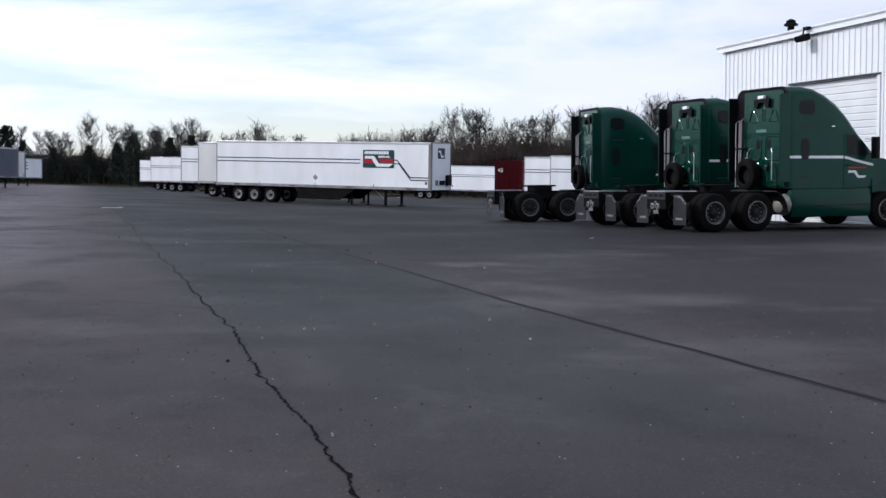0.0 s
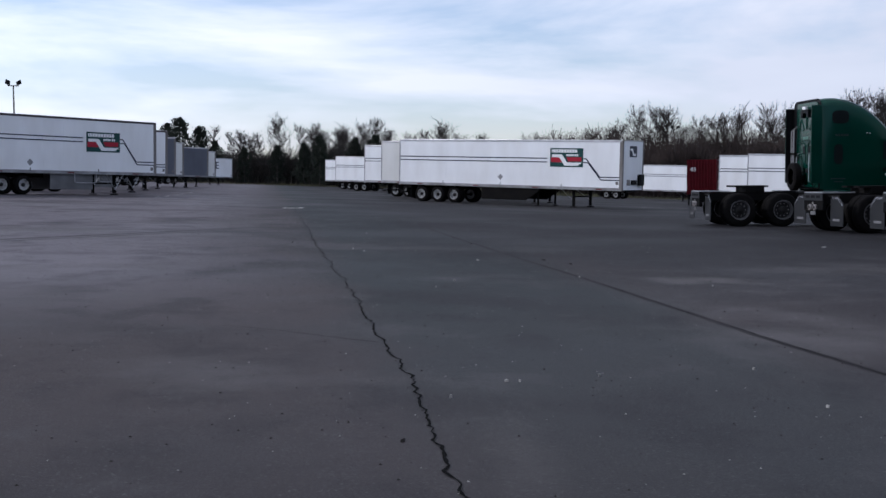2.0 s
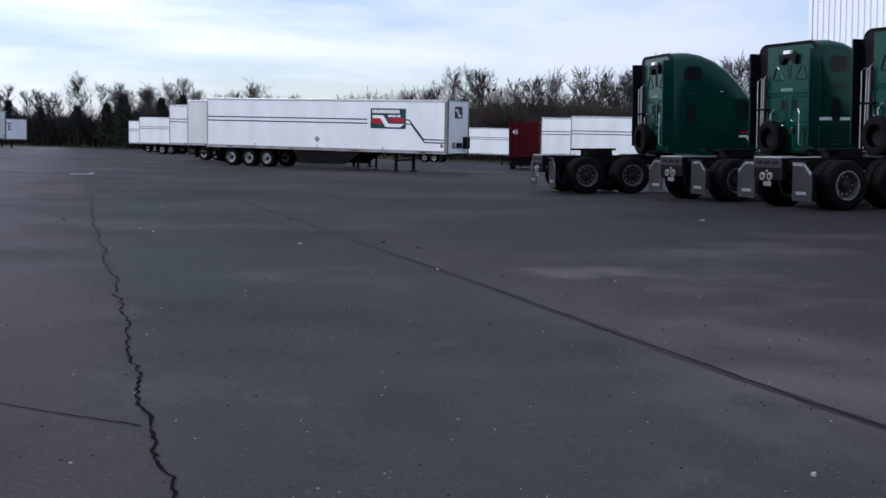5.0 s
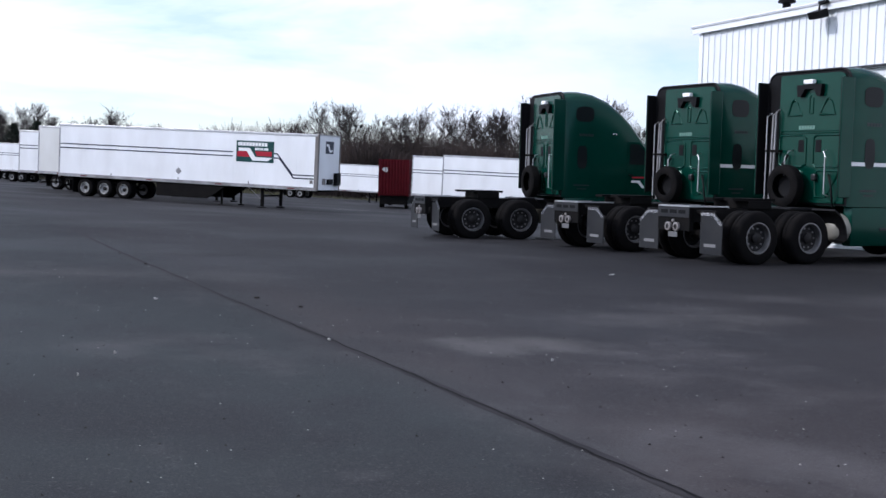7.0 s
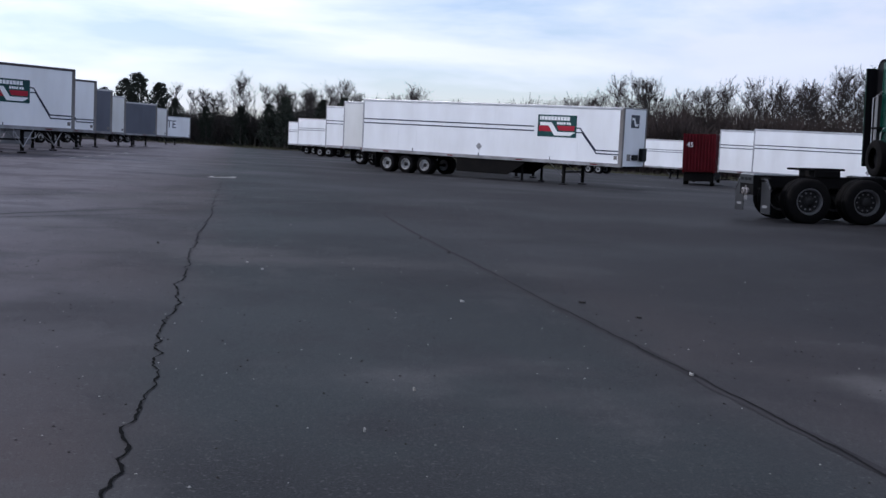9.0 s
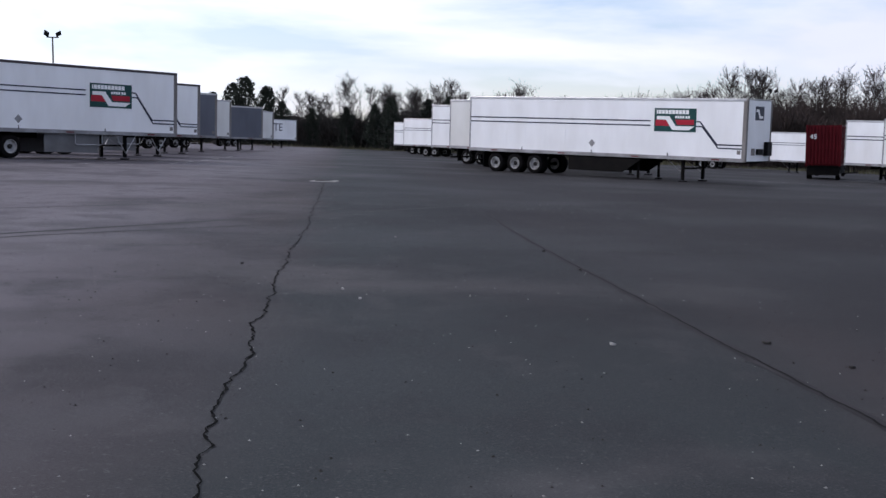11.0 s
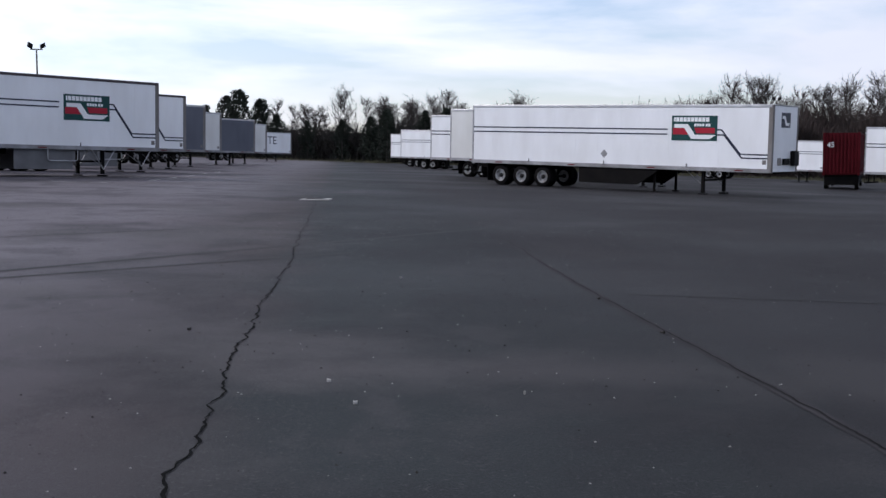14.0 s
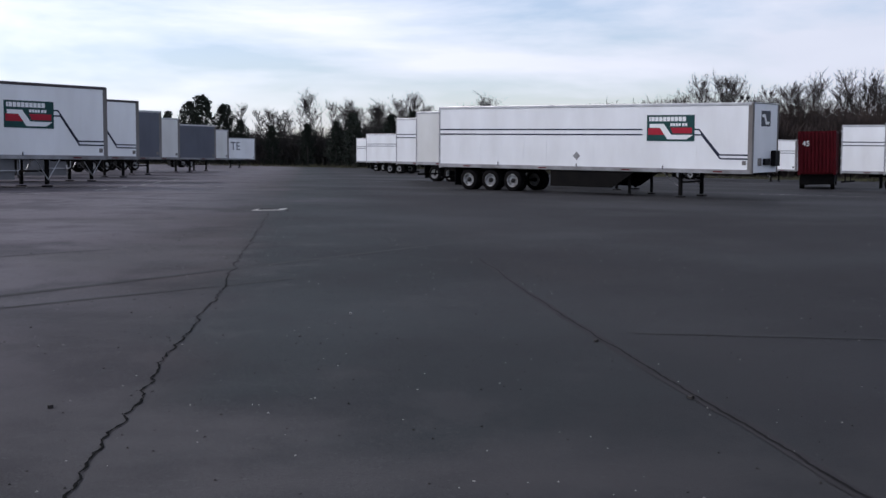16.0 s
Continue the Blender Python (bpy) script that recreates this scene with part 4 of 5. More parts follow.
    wall = bw - 0.067

    def ridge(pts, wide=0.022):
        bm = bmesh.new()
        n = len(pts)
        for i in range(n):
            (ya, za), (yb, zb) = pts[i], pts[(i + 1) % n]
            tube(bm, [(wall, ya, za), (wall, yb, zb)], wide, 6)
        part("pressed_ridge", bm, GREEN, back, smooth=True)
    mid = -0.14
    for s in (-1, 1):
        ridge([(mid + s * 0.10, 1.96), (mid + s * 0.10, 2.48), (mid + s * 0.18, 2.54), (mid + s * 0.78, 2.54), (mid + s * 0.84, 2.48), (mid + s * 0.84, 1.98), (mid + s * 0.74, 1.90), (mid + s * 0.2, 1.90)])
        ridge([(mid + s * 0.16, 1.74), (mid + s * 0.24, 1.82), (mid + s * 0.78, 1.82), (mid + s * 0.72, 1.66), (mid + s * 0.48, 1.30), (mid + s * 0.2, 1.30)])
        ridge([(mid + s * 0.24, 2.95), (mid + s * 0.64, 2.95), (mid + s * 0.54, 3.22), (mid + s * 0.46, 3.28), (mid + s * 0.40, 3.22)])
        part("back_window", boxed(wall - 0.006, wall + 0.004, *sorted((mid + s * 0.16, mid + s * 0.31)), 2.20, 2.45, bevel=0.003), BLACK, back)
        part("grab_bar", tube(bmesh.new(), [(wall, mid + s * 0.46 - 0.0, 2.24), (wall - 0.10, mid + s * 0.48, 2.22), (wall - 0.13, mid + s * 0.55, 2.10), (wall - 0.13, mid + s * 0.55, 1.36), (wall, mid + s * 0.55, 1.32)], 0.015, 8), ALU, root, "bright metal grab bar", smooth=True)
    ridge([(mid - 0.05, 2.98), (mid + 0.05, 2.98), (mid + 0.05, 3.30), (mid, 3.34), (mid - 0.05, 3.30)], 0.016)
    ridge([(-1.0, 2.585), (0.68, 2.585), (0.68, 2.63), (-1.0, 2.63)], 0.014)
    for q in range(6):
        part("lettering_bar", boxed(wall - 0.005, wall + 0.004, 0.12 - 0.075 * q, 0.175 - 0.075 * q, 2.66, 2.74), PALE_GREEN, back)
    part("work_lamp_bracket", prism(bmesh.new(), [(mid - 0.34, 3.56), (mid + 0.34, 3.56), (mid + 0.31, 3.32), (mid + 0.22, 3.32), (mid + 0.12, 3.47), (mid - 0.12, 3.47), (mid - 0.22, 3.32), (mid - 0.31, 3.32)], wall - 0.09, wall + 0.003, "x"), BLACK, root, "black lamp bracket")
    part("work_lamp", boxed(wall - 0.12, wall - 0.02, mid - 0.13, mid + 0.13, 3.57, 3.66, bevel=0.015), DECAL, root, "small white work lamp")
    # pipes and hoses on the back wall
    for k, y in enumerate((0.74, 0.82, 1.0)):
        part("riser_pipe", tube(bmesh.new(), [(bw - 0.16, y + 0.05 * (k < 2), 1.15), (bw - 0.16, y + 0.02 * (k < 2), 2.2), (bw - 0.16, y, 3.02 - 0.04 * k), (bw - 0.08, y, 3.08 - 0.04 * k), (bw - 0.03, y, 3.10 - 0.04 * k)], 0.022 if k < 2 else 0.014, 8), DIRTY_ALU if k < 2 else ALU, root, smooth=True)
    part("pipe_clamp", boxed(bw - 0.19, bw - 0.02, 0.62, 1.0, 2.20, 2.25), CHASSIS, root)
    part("air_hose", tube(bmesh.new(), [(bw - 0.10, 0.42, 2.15), (bw - 0.18, 0.52, 1.9), (bw - 0.2, 0.60, 1.6), (bw - 0.15, 0.45, 1.3), (bw - 0.05, 0.2, 1.15)], 0.022, 8), BLACK, root, smooth=True)
    part("air_hose", tube(bmesh.new(), [(bw - 0.10, -0.70, 1.75), (bw - 0.16, -0.84, 1.5), (bw - 0.14, -0.86, 1.25), (bw - 0.05, -0.8, 1.1)], 0.020, 8), BLACK, root, smooth=True)
    part("junction_box", boxed(bw - 0.16, bw - 0.06, -0.40, -0.28, 1.62, 1.76, bevel=0.03), GREY_PLATE, root)
    # spare wheel standing on the frame, its flat face to the rear
    spare = part("spare_tyre", lathe(bmesh.new(), [(0.25, -0.11), (0.29, -0.13), (0.38, -0.125), (0.43, -0.09), (0.445, 0.0), (0.43, 0.09), (0.38, 0.125), (0.29, 0.13), (0.25, 0.11)], 26, pose(bw - 0.32, 0.24, 1.50, 0, 0, 90), closed=False), RUBBER, root, "black spare tyre stood upright", smooth=True)
    part("spare_rim", lathe(bmesh.new(), [(0.26, -0.09), (0.25, -0.10), (0.22, -0.02), (0.10, -0.04), (0.03, -0.04)], 22, pose(bw - 0.32, 0.24, 1.50, 0, 0, 90)), BLACK, spare, smooth=True)
    return root


def lathe_arc(r, s):
    """A quarter fender over the rearmost part of the tandem."""
    bm = bmesh.new()
    pts = [(1.0 + (r + 0.02) * math.cos(a), 0.51 + (r + 0.02) * math.sin(a)) for a in [radians(d) for d in range(-5, 75, 10)]]
    outer = pts + [(1.0 - 0.34 + (r - 0.015) * math.cos(a) + 0.34, 0.51 + (r - 0.015) * math.sin(a)) for a in [radians(d) for d in range(65, -6, -10)]]
    return prism(bm, outer, *sorted((s * 0.62, s * 1.22)))


def oval(x, z, a, b, y0, y1):
    n = 20
    pts = [(x + a * math.copysign(abs(math.cos(2 * math.pi * i / n)) ** 0.6, math.cos(2 * math.pi * i / n)), z + b * math.copysign(abs(math.sin(2 * math.pi * i / n)) ** 0.6, math.sin(2 * math.pi * i / n))) for i in range(n)]
    return prism(bmesh.new(), pts, *sorted((y0, y1)))


tr_a = tractor("dark green sleeper tractor without a trailer", False, 1.80)
tr_a.matrix_basis = pose(11.84, 46.28, ground_z(11.8, 46.3), 0, 0, 2.0) @ Matrix.Scale(1.05, 4)
tr_b = tractor("dark green sleeper tractor with a thin white stripe", True, 1.67)
tr_b.matrix_basis = pose(13.88, 41.15, ground_z(13.9, 41.1), 0, 0, 12.5) @ Matrix.Scale(1.05, 4)
tr_c = copy_thing(tr_b, pose(14.60, 37.05, ground_z(14.6, 37.1), 0, 0, 12.0) @ Matrix.Scale(1.015, 4))


# ---- shop building ----
SHOP = pose(20.40, 49.93, -0.64, 0, 0, -82.2)      # its x runs along the front wall, its y out behind it
EAVE, RISE = 7.08, 0.0145


def shop():
    def put(ob):
        ob.matrix_basis = SHOP
        return ob
    length, deep, thick = 26.0, 22.0, 0.22
    d0, d1, dh = 4.73, 9.61, 5.30
    z0 = 0.0

    def top(x):
        return EAVE + RISE * x
    bm = bmesh.new()
    prism(bm, [(0, z0), (d0, z0), (d0, top(d0)), (0, top(0))], 0, thick)
    prism(bm, [(d0, dh), (d1, dh), (d1, top(d1)), (d0, top(d0))], 0, thick)
    prism(bm, [(d1, z0), (length, z0), (length, top(length)), (d1, top(d1))], 0, thick)
    front = tagged(put(part("wall_front", bm, SIDING)), "white ribbed metal front wall of the shop", "wall", kind="structure")
    n = int(length / 0.305)
    for i in range(n):
        x = 0.12 + i * 0.305
        lo = dh + 0.07 if d0 - 0.1 < x < d1 + 0.1 else z0
        bm = prism(bmesh.new(), [(x - 0.03, -0.002), (x - 0.014, -0.032), (x + 0.014, -0.032), (x + 0.03, -0.002)], lo, top(x) - 0.02, "z")
        part("siding_rib", bm, SIDING, front)
    bm = bmesh.new()
    box(bm, 0, thick, thick, deep, z0, top(0))
    tagged(put(part("wall_side", bm, SIDING)), "white metal side wall of the shop", "wall", kind="structure")
    bm = bmesh.new()
    box(bm, length - thick, length, thick, deep, z0, top(length))
    box(bm, thick, length - thick, deep - thick, deep, z0, EAVE)
    tagged(put(part("wall_back", bm, SIDING)), "white metal back wall of the shop", "wall", kind="structure")
    bm = prism(bmesh.new(), [(-0.25, top(-0.25)), (length + 0.2, top(length)), (length + 0.2, top(length) + 0.10), (-0.25, top(-0.25) + 0.10)], -0.10, deep)
    tagged(put(part("roof", bm, SIDING)), "low-pitched white metal roof", "roof", kind="structure")
    bm = prism(bmesh.new(), [(-0.30, top(-0.3) - 0.16), (length + 0.2, top(length) - 0.16), (length + 0.2, top(length) + 0.13), (-0.30, top(-0.3) + 0.13)], -0.15, -0.104)
    tagged(put(part("trim_eave", bm, SIDING)), "white eave trim along the roof edge", "trim", kind="structure")
    bm = prism(bmesh.new(), [(-0.32, top(-0.3) + 0.02), (length + 0.2, top(length) + 0.02), (length + 0.2, top(length) + 0.08), (-0.32, top(-0.3) + 0.08)], -0.175, -0.151)
    tagged(put(part("trim_drip", bm, ALU)), "grey drip edge on the eave trim", "trim", kind="structure")
    bm = boxed(-0.03, 0.16, -0.045, -0.004, z0, top(0) - 0.16)
    tagged(put(part("trim_corner", bm, SIDING)), "white corner trim of the shop", "trim", kind="structure")
    bm = bmesh.new()
    box(bm, d0 - 0.14, d1 + 0.14, -0.06, -0.004, dh, dh + 0.07)
    tagged(put(part("trim_header", bm, GREY_PLATE)), "grey metal header over the overhead door", "trim", kind="structure")
    bm = bmesh.new()
    box(bm, d0 - 0.14, d0, -0.05, -0.004, z0, dh)
    box(bm, d1, d1 + 0.14, -0.05, -0.004, z0, dh)
    tagged(put(part("trim_jamb", bm, SIDING)), "white door jamb trim", "trim", kind="structure")
    door = tagged(put(new("door_1")), "closed white overhead door with horizontal ribs", "door", kind="structure")
    k = 22
    for i in range(k):
        za, zb = z0 + dh * i / k, z0 + dh * (i + 1) / k
        part("slat", prism(bmesh.new(), [(0.10, za), (0.075, za + 0.03), (0.075, zb - 0.03), (0.10, zb), (0.14, zb), (0.14, za)], d0, d1, "x"), DOOR_WHITE, door)
    # flood lamp on the wall's top, vent stack on the roof
    lamp = tagged(put(new("flood_lamp")), "black twin flood lamp under the roof edge", "lamp")
    x = 5.95
    zt = top(x)
    part("bracket", boxed(x - 0.16, x + 0.16, -0.30, -0.18, zt + 0.02, zt + 0.10, bevel=0.01), BLACK, lamp)
    part("arm", tube(bmesh.new(), [(x, -0.17, zt + 0.04), (x, -0.36, zt - 0.02), (x, -0.40, zt - 0.2)], 0.03, 8), BLACK, lamp)
    head = part("lamp_head", prism(bmesh.new(), [(-0.62, zt - 0.26), (-0.28, zt - 0.14), (-0.22, zt - 0.36), (-0.54, zt - 0.44)], x - 0.22, x + 0.22, "x"), BLACK, lamp)
    part("lens", prism(bmesh.new(), [(-0.52, zt - 0.437), (-0.25, zt - 0.37), (-0.25, zt - 0.38), (-0.52, zt - 0.447)], x - 0.17, x + 0.17, "x"), LAMP_WHITE, head)
    vent = tagged(put(new("roof_vent")), "dark metal vent stack on the shop roof", "vent")
    x, y = 2.2, 1.6
    zt = top(x) + 0.09
    def up(prof):
        return lathe(bmesh.new(), prof, 14, pose(x, y, zt, 90, 0, 0))
    part("stack", up([(0.13, 0.0), (0.13, 0.55), (0.10, 0.56)]), CHASSIS, vent, smooth=True)
    part("cap", up([(0.10, 0.56), (0.27, 0.60), (0.27, 0.66), (0.16, 0.74), (0.20, 0.78), (0.05, 0.86)]), CHASSIS, vent, smooth=True)


shop()


# ---- poles ----
def flood_pole(x, y, h, yaw, label):
    root = tagged(new("lamp_pole"), label, "lamp post", "flood lamp poles")
    root.matrix_basis = pose(x, y, ground_z(x, y), 0, 0, yaw)
    part("pole", tube(bmesh.new(), [(0, 0, 0), (0, 0, h * 0.5), (0, 0, h)], [0.13, 0.10, 0.07], 10), WOOD_POLE, root, smooth=True)
    part("crossarm", boxed(-0.55, 0.55, -0.05, 0.05, h - 0.08, h + 0.02), CHASSIS, root)
    for s in (-1, 1):
        part("lamp_head", prism(bmesh.new(), [(s * 0.72, h + 0.62), (s * 0.32, h + 0.40), (s * 0.40, h + 0.0), (s * 0.80, h + 0.22)], -0.25, 0.25), BLACK, root)
    return root


flood_pole(45.87, 219.13, 12.2, 20, "tall pole with two dark flood lamps")
flood_pole(-41.48, 133.82, 10.2, 30, "tall thin pole with two flood lamps")


def utility_pole(x, y, h):
    root = tagged(new("utility_pole"), "wooden utility pole with two crossarms", "pole")
    root.matrix_basis = pose(x, y, ground_z(x, y), 0, 0, -25)
    part("pole", tube(bmesh.new(), [(0, 0, 0), (0, 0, h * 0.5), (0, 0, h)], [0.17, 0.14, 0.11], 10), WOOD_POLE, root, smooth=True)
    for z in (h - 0.5, h - 1.7):
        arm = part("crossarm", boxed(-1.2, 1.6, -0.06, 0.06, z - 0.07, z + 0.07), WOOD_POLE, root)
        for q in (-1.0, -0.4, 0.7, 1.4):
            part("insulator", lathe(bmesh.new(), [(0.03, 0), (0.06, 0.05), (0.06, 0.14), (0.02, 0.2)], 8, pose(q, 0, z + 0.07, 90, 0, 0)), BLACK, arm)
        part("brace", tube(bmesh.new(), [(0.9, 0.08, z), (0.05, 0.1, z - 0.7)], 0.03, 6), CHASSIS, root)


utility_pole(-56.79, 145.67, 12.1)


# ---- unseen plain walls, added behind the walk to darken the tractors' reflections ----
SHADE_WALL = surface("shade_wall", (0.060, 0.056, 0.052), 0.85, grain=(20, 0.1), stain=(0.6, 0.2))
for name, (x0, x1, y0, y1) in (("shade_wall_south", (-70, 66, -34.4, -34)), ("shade_wall_east", (66, 66.4, -34.4, 24)), ("shade_wall_west", (-70.4, -70, -34.4, 20))):
    tagged(part(name, boxed(x0, x1, y0, y1, -0.3, 9.0), SHADE_WALL), "unseen dark wall added to dim reflections on the tractors", "wall", kind="structure")


# ---- trees and scrub ----
def bare_tree_meshes(seed, h, spreadness=1.0):
    """A leafless tree, one metre scale: trunk mesh and crown mesh of tapered limbs and twigs."""
    rng = random.Random(seed)
    trunk_bm, crown_v, crown_f = bmesh.new(), [], []

    def limb(a, b, ra, rb):
        d = (b - a).normalized()
        s = d.orthogonal().normalized()
        u = d.cross(s)
        k = len(crown_v)
        if ra < 0.05:                                # a fine twig is one thin blade
            w = rng.uniform(0, 2 * math.pi)
            e = s * math.cos(w) + u * math.sin(w)
            crown_v.extend((a - e * ra, a + e * ra, b + e * rb, b - e * rb))
            crown_f.append((k, k + 1, k + 2, k + 3))
            return
        for p, r in ((a, ra), (b, rb)):
            for i in range(3):
                t = 2 * math.pi * i / 3
                crown_v.append(p + r * (s * math.cos(t) + u * math.sin(t)))
        for i in range(3):
            crown_f.append((k + i, k + (i + 1) % 3, k + 3 + (i + 1) % 3, k + 3 + i))

    def twig(p, d, length, r, depth):
        segs = 3
        for i in range(segs):
            d = (d + Vector((rng.uniform(-1, 1), rng.uniform(-1, 1), rng.uniform(-0.3, 0.8))) * 0.26).normalized()
            q = p + d * (length / segs)
            limb(p, q, r, r * 0.78)
            r, p = r * 0.78, q
            if depth < 3:
                for _ in range(2):
                    side = Vector((rng.uniform(-1, 1), rng.uniform(-1, 1), rng.uniform(-0.2, 0.8))).normalized()
                    twig(p, (d + side * 0.95).normalized(), length * rng.uniform(0.35, 0.65), max(0.022, r * 0.6), depth + 1)

    stems = 1 if spreadness < 0.6 else rng.choice((1, 2, 2))
    for stem in range(stems):
        p = Vector((0, 0, -0.2))
        d = Vector((rng.uniform(-1, 1), rng.uniform(-1, 1), 0)) * (0.08 if stems == 1 else 0.22) + Vector((0, 0, 1))
        r, n, points, radii = h * 0.017, 9, [p], [h * 0.019]
        for i in range(n):
            d = (d + Vector((rng.uniform(-1, 1), rng.uniform(-1, 1), 0.4)) * 0.09).normalized()
            q = p + d * (h * 0.95 / n)
            r2 = h * 0.017 * (1 - (i + 1) / (n + 0.6)) ** 0.9
            if i < 4:
                points.append(q)
                radii.append(r2)
            else:
                limb(p, q, r, r2)
            p, r = q, r2
            u = (i + 1) / n
            if u > 0.22:
                for _ in range(7 if u < 0.75 else 8):
                    w = rng.uniform(0, 2 * math.pi)
                    rise = 0.55 + 0.7 * u
                    reach = h * 0.33 * spreadness * (1.1 - 0.62 * u) * rng.uniform(0.6, 1.15)
                    twig(p, Vector((math.cos(w), math.sin(w), rise)).normalized(), reach, max(0.028, r * 0.5), 1)
        tube(trunk_bm, points, radii, 7)
    tm = bpy.data.meshes.new("trunk")
    trunk_bm.to_mesh(tm)
    trunk_bm.free()
    fit = h / max(v.z for v in crown_v)
    crown_v = [v * fit for v in crown_v]
    tm.transform(Matrix.Scale(fit, 4))
    cm = bpy.data.meshes.new("crown")
    cm.from_pydata([tuple(v) for v in crown_v], [], crown_f)
    tm.materials.append(BARK)
    cm.materials.append(TWIG)
    return tm, cm


def plant(meshes, x, y, scale, turn, label):
    root = tagged(new("tree"), label, "tree", "bare trees behind the yard")
    root.matrix_basis = pose(x, y, ground_z(x, y) - 0.05, 0, 0, turn) @ Matrix.Diagonal((scale, scale, scale, 1))
    for name, me in zip(("trunk", "crown"), meshes):
        ob = new(name, me)
        ob.parent = root
    return root


KINDS = [bare_tree_meshes(s, 10.0, k) for s, k in ((1, 1.0), (2, 1.2), (3, 0.9), (4, 1.1), (5, 0.78))]
rng = random.Random(21)


def row_of_trees(n, x0, x1, y0, y1, lo, hi, kinds, label):
    for i in range(n):
        u = (i + rng.uniform(0.1, 0.9)) / n
        x, y = x0 + (x1 - x0) * u, y0 + (y1 - y0) * u + rng.uniform(-5, 7)
        plant(KINDS[rng.choice(kinds)], x, y, rng.uniform(lo, hi), rng.uniform(0, 360), label)


BEHIND = ((-48.12, 290.74, 1.38), (-43, 286.64, 1.25), (-40.79, 289.39, 1.3), (-37.79, 284.95, 1.12), (-23.37, 277.26, 1.47), (-18.25, 285.83, 1.35), (-15.56, 282.85, 1.51), (-12.65, 280.13, 1.57), (-10.05, 271.44, 1.59), (-7.24, 273.23, 1.3), (-5.05, 268.35, 1.4), (-1.55, 264.39, 1.27), (1.05, 261.57, 1.3), (3.55, 261.07, 1.38), (6.76, 267.55, 1.6), (9.17, 264.63, 1.29), (13.49, 261.2, 1.26), (20.93, 256.08, 1.21), (25.25, 245.69, 1.25), (30.5, 244.11, 1.22))
THICKET = ((35.36, 245.86, 1.31), (38.4, 245.82, 1.31), (41.55, 245.98, 1.44), (44.39, 245.25, 1.72), (45.53, 235.47, 1.7), (49, 240.34, 1.66), (53.29, 239.66, 1.43), (55.27, 237.34, 1.51), (56.2, 233.03, 1.53), (59.79, 235.52, 1.55), (60.85, 230.8, 1.68), (66.18, 239.27, 1.77), (68.58, 237.96, 1.55), (69.54, 234, 1.61), (70.9, 230.89, 1.56), (75.08, 236.93, 1.79), (75.44, 233.01, 1.7), (78.36, 235.86, 1.77), (80.33, 234.8, 1.8), (81.19, 230.43, 2.02), (83.01, 228.86, 1.98), (86.12, 230.01, 1.96), (88.58, 227.48, 2.02), (90.52, 223.81, 1.95), (94.06, 224.39, 2.02), (100.3, 228.5, 2.04))
for i, (x, y, s) in enumerate(BEHIND):
    slim = x < -30 or -25 < x < -17
    plant(KINDS[4 if slim else (0, 2, 3, 1)[i % 4]], x, y, s, rng.uniform(0, 360), "slim leafless tree above the hedge" if slim else "leafless broad tree behind the trailers")
for i, (x, y, s) in enumerate(THICKET):
    plant(KINDS[(1, 0, 3, 2)[i % 4]], x, y, s * 1.1, rng.uniform(0, 360), "leafless grey-brown tree in the thicket")
row_of_trees(18, 103, 166, 228, 212, 1.6, 2.0, (0, 1, 2, 3), "leafless grey-brown tree in the thicket")
row_of_trees(7, -110, -55, 328, 298, 0.9, 1.2, (0, 2, 4), "thin leafless tree behind the hedge")
plant(KINDS[3], -28.87, 265.25, 1.6, 40, "tall lone leafless tree above the hedge")
plant(KINDS[4], -21.37, 269.31, 1.3, 140, "slim tall leafless tree above the hedge")
plant(KINDS[4], -17.36, 272.22, 1.35, 20, "slim tall leafless tree above the hedge")


def thicket(name, boxes, n, h_lo, h_hi, thin, material, label, seed):
    """Dense tangled stems and twigs, too many to count."""
    r = random.Random(seed)
    verts, faces = [], []
    for i in range(n):
        (x0, y0), (x1, y1), deep, hs = boxes[i % len(boxes)]
        u = r.random()
        x, y = x0 + (x1 - x0) * u + r.uniform(-1, 1), y0 + (y1 - y0) * u + r.uniform(0, deep)
        z = ground_z(x, y) - 0.1
        h = r.uniform(h_lo, h_hi) * hs * (0.8 + 0.25 * noise.noise((x * 0.13, y * 0.13, seed)) + 0.35 * noise.noise((x * 0.045, y * 0.045, seed + 3.3)))
        p = Vector((x, y, z + (r.random() ** 1.6) * h * 0.6))
        d = Vector((r.uniform(-0.5, 0.5), r.uniform(-0.5, 0.5), 1.0)).normalized()
        for k in range(3):
            q = p + d * (h * 0.2)
            w = thin * (1.2 - 0.35 * k)
            b = len(verts)
            s = Vector((r.uniform(-1, 1), r.uniform(-1, 1), 0)).normalized() * w
            verts += [p - s, p + s, q + s * 0.7, q - s * 0.7]
            faces.append((b, b + 1, b + 2, b + 3))
            d = (d + Vector((r.uniform(-0.6, 0.6), r.uniform(-0.6, 0.6), r.uniform(-0.2, 0.3)))).normalized()
            p = q
    me = bpy.data.meshes.new(name)
    me.from_pydata([tuple(v) for v in verts], [], faces)
    me.materials.append(material)
    return tagged(new(name, me), label, "shrubs", kind="stuff")


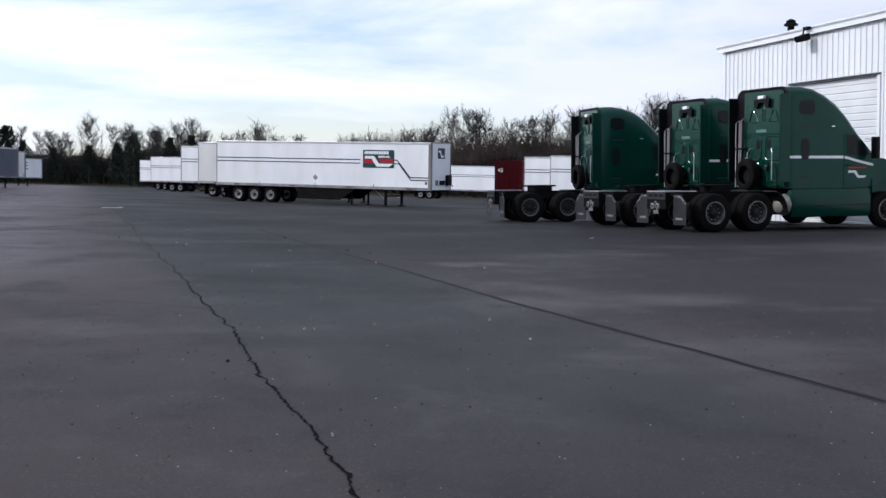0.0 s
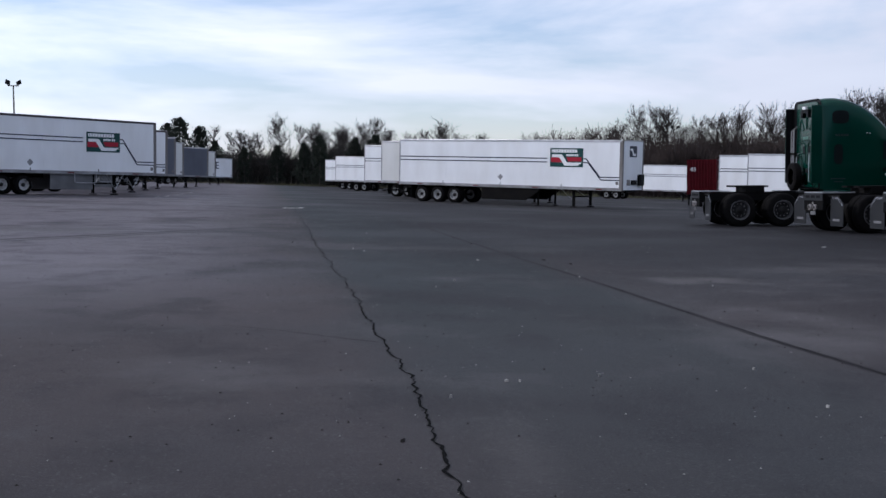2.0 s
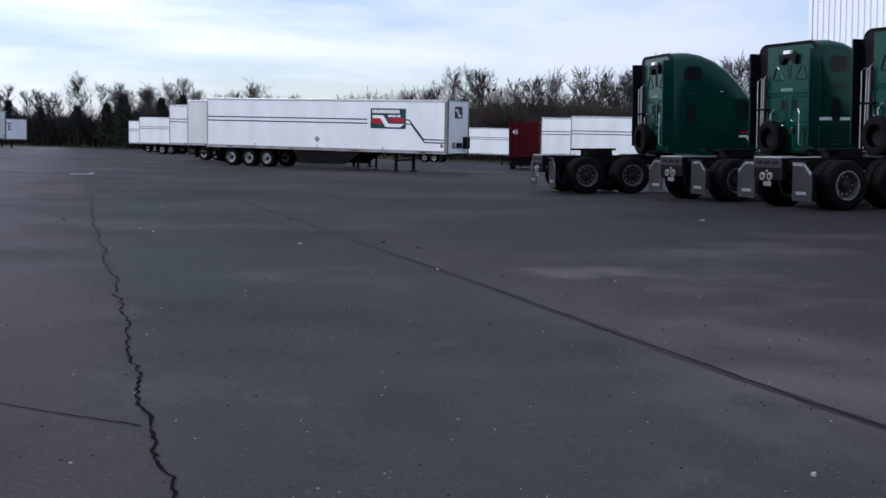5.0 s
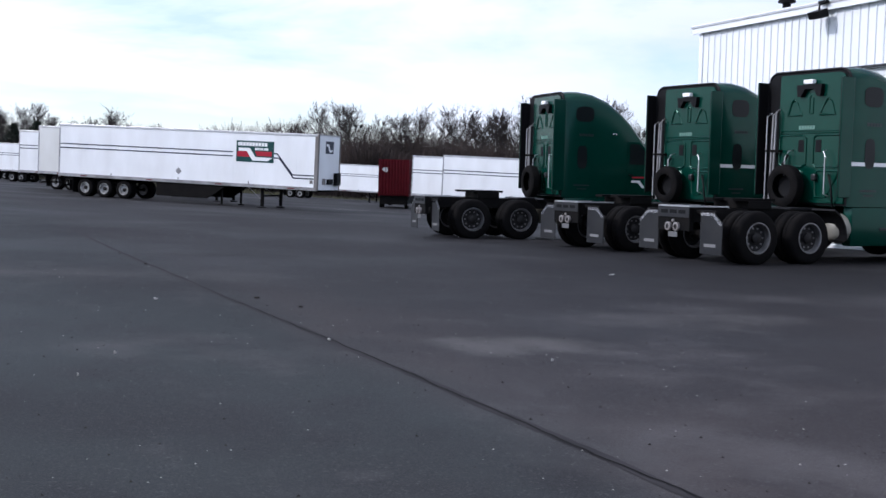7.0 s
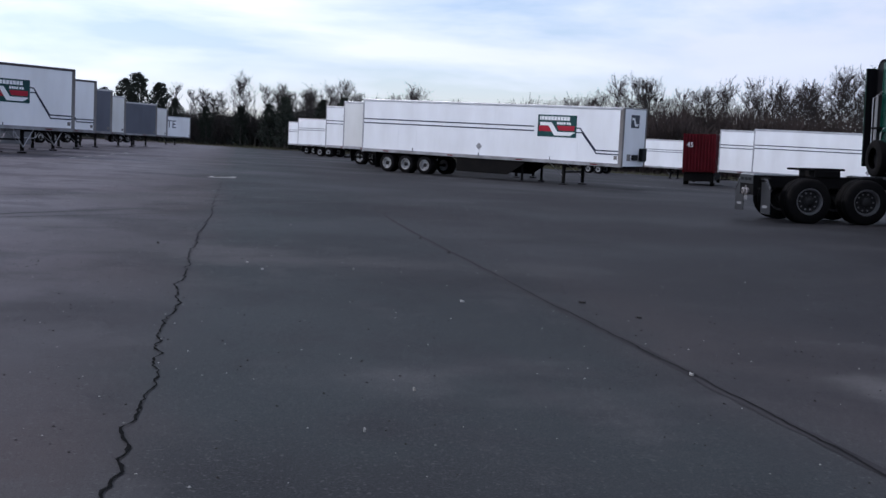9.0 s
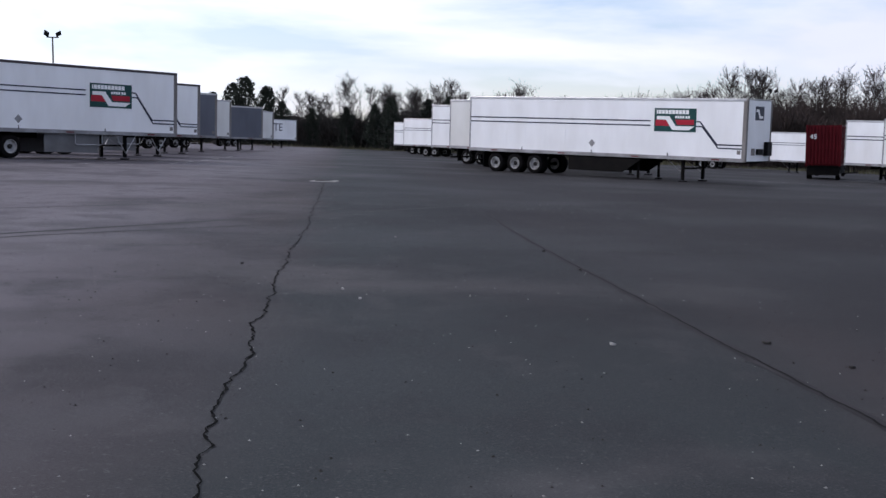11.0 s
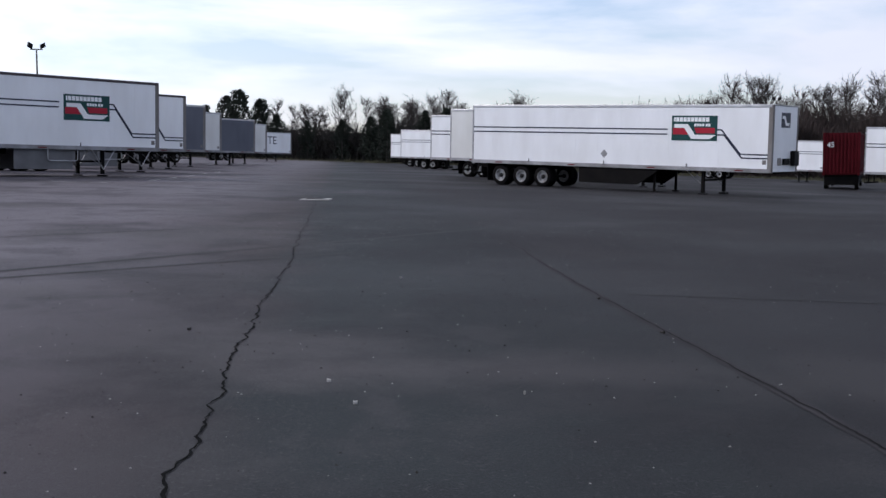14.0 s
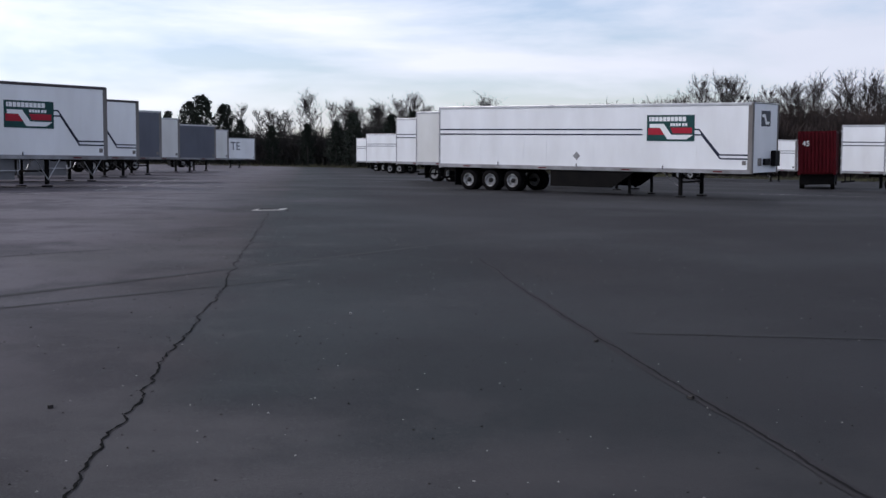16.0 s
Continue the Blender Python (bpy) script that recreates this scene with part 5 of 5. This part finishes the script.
thicket("scrub", [((22.23, 227.89), (71.47, 217.98), 10, 1.0), ((71.47, 217.98), (155.98, 200.05), 10, 1.0), ((34.36, 214.41), (86.26, 205.65), 6, 0.8)], 90000, 9.5, 13.0, 0.085, SCRUB, "dense brown winter scrub behind the yard", 5)
thicket("hedge", [((-53.94, 280), (-15.87, 257.16), 9, 0.74), ((-15.87, 257.16), (24.24, 228.06), 9, 0.85), ((-120.33, 307.51), (-53.94, 280), 9, 1.0)], 38000, 7.5, 10.5, 0.10, HEDGE, "dark tangled hedge at the far end of the yard", 8)
thicket("verge_grass", [((8.12, 176.39), (61.39, 172.41), 7, 1.0), ((61.39, 172.41), (135.32, 156.57), 7, 1.0), ((-70.04, 260.47), (10.15, 224.22), 5, 1.0)], 9000, 0.4, 0.9, 0.05, GRASS, "dry olive grass verge", 9)


def cedar_mesh(seed, h):
    r = random.Random(seed)
    verts, faces = [], []
    for i in range(3600):
        u = r.random() ** 0.8
        z = h * (0.04 + 0.96 * u)
        rad = h * 0.30 * (1 - u) ** 0.42 * (0.6 + 0.4 * min(1, u * 6)) * (0.75 + 0.45 * noise.noise((u * 6, seed, 0))) + 0.25
        a = r.uniform(0, 2 * math.pi)
        rad *= 0.85 + 0.9 * noise.noise((math.cos(a) * 1.6, math.sin(a) * 1.6 + seed * 5, u * 5))
        rr = rad * math.sqrt(r.uniform(0.25, 1.15))
        p = Vector((rr * math.cos(a), rr * math.sin(a), z + r.uniform(-0.2, 0.2)))
        s = Vector((r.uniform(-1, 1), r.uniform(-1, 1), r.uniform(-0.6, 1))).normalized() * r.uniform(0.12, 0.30)
        t = Vector((r.uniform(-1, 1), r.uniform(-1, 1), r.uniform(-1, 1))).normalized() * r.uniform(0.06, 0.15)
        b = len(verts)
        verts += [p - s, p + t, p + s, p - t]
        faces.append((b, b + 1, b + 2, b + 3))
    me = bpy.data.meshes.new("crown")
    me.from_pydata([tuple(v) for v in verts], [], faces)
    me.materials.append(CEDAR)
    bm = tube(bmesh.new(), [(0, 0, -0.2), (0, 0, h * 0.4), (0, 0, h * 0.9)], [0.18, 0.12, 0.03], 7)
    tm = bpy.data.meshes.new("trunk")
    bm.to_mesh(tm)
    bm.free()
    tm.materials.append(BARK)
    return tm, me


CEDARS = [cedar_mesh(s, 9.0) for s in (1, 2, 3)]
for x, y, s in ((-51.96, 259.18, 1.2), (-48.45, 254.39, 1.3), (-44.93, 257.05, 1.15), (-55.48, 256.39, 1.0), (-40.93, 252.26, 0.85), (-22.89, 251.42, 0.85), (-19.38, 248.36, 1.0), (-11.87, 242.17, 0.95), (-7.87, 239.16, 1.0), (-35.9, 258.02, 0.75), (-28.88, 256.29, 0.8), (-59.99, 259.63, 1.0), (-66.02, 263.17, 0.95), (-2.87, 236.01, 0.85)):
    plant(CEDARS[rng.randrange(3)], x, y, s * 1.12, rng.uniform(0, 360), "dark evergreen tree at the end of the yard")


# ---- litter and gravel ----
def pebbles(name, n, area, lo, hi, material, label, seed):
    r = random.Random(seed)
    verts, faces = [], []
    for i in range(n):
        x, y = r.uniform(area[0], area[1]), r.uniform(area[2], area[3])
        s = r.uniform(lo, hi)
        z = ground_z(x, y) - s * 0.15
        b = len(verts)
        a0 = r.uniform(0, 6.28)
        k = 5
        for j in range(k):
            a = a0 + 2 * math.pi * j / k
            q = s * r.uniform(0.6, 1.2)
            verts.append((x + q * math.cos(a), y + q * math.sin(a), z))
        verts.append((x + r.uniform(-0.2, 0.2) * s, y + r.uniform(-0.2, 0.2) * s, z + s * r.uniform(0.5, 0.9)))
        faces += [(b + j, b + (j + 1) % k, b + k) for j in range(k)]
    me = bpy.data.meshes.new(name)
    me.from_pydata(verts, [], faces)
    me.materials.append(material)
    return tagged(new(name, me), label, "gravel", kind="stuff")


pebbles("gravel", 4200, (-9, 9, 6, 50), 0.005, 0.017, STONE, "scattered dark gravel on the asphalt", 31)
pebbles("gravel", 2400, (-8, 9, 6, 50), 0.004, 0.013, PAPER, "scattered pale grit on the asphalt", 32)


def scrap(x, y, size, turn, material=PAPER):
    r = random.Random(int(x * 100 + y * 10))
    bm = bmesh.new()
    z = ground_z(x, y)
    pts = [(size * r.uniform(0.6, 1.1) * math.cos(a), 0.55 * size * r.uniform(0.6, 1.1) * math.sin(a)) for a in [2 * math.pi * i / 7 for i in range(7)]]
    prism(bm, pts, 0.0, 0.012, "z")
    for v in bm.verts:
        v.co.z += r.uniform(0, 0.012) if v.co.z > 0.006 else 0.0
    ob = tagged(part("litter", bm, material), "small pale scrap of litter on the asphalt" if material is PAPER else "small dark lump of debris on the asphalt", "litter", "litter on the asphalt")
    ob.matrix_basis = pose(x, y, z, 0, 0, turn)


for x, y, s in ((1.74, 16.09, 0.035), (1.84, 16.09, 0.022), (3.79, 16.79, 0.035), (1.31, 15.42, 0.035), (3.86, 15.22, 0.035), (2.48, 16.38, 0.028), (3.52, 25.45, 0.06), (1.58, 24.58, 0.03), (2.12, 28.83, 0.05), (-0.04, 30.92, 0.035), (0.98, 31.34, 0.03), (-0.29, 31.58, 0.035), (-0.32, 37.95, 0.04), (1.64, 11.11, 0.025), (9.83, 33.05, 0.14), (1.3, 23.49, 0.025), (5.26, 24.21, 0.04)):
    scrap(x, y, s * 0.52, x * 77)
for x, y, s in ((3.33, 29.13, 0.06), (-1.74, 33.62, 0.05), (2.22, 34.06, 0.05), (1.87, 36.37, 0.05), (3.72, 28.2, 0.04), (1, 14.03, 0.03)):
    scrap(x, y, s * 0.7, x * 50, STONE)
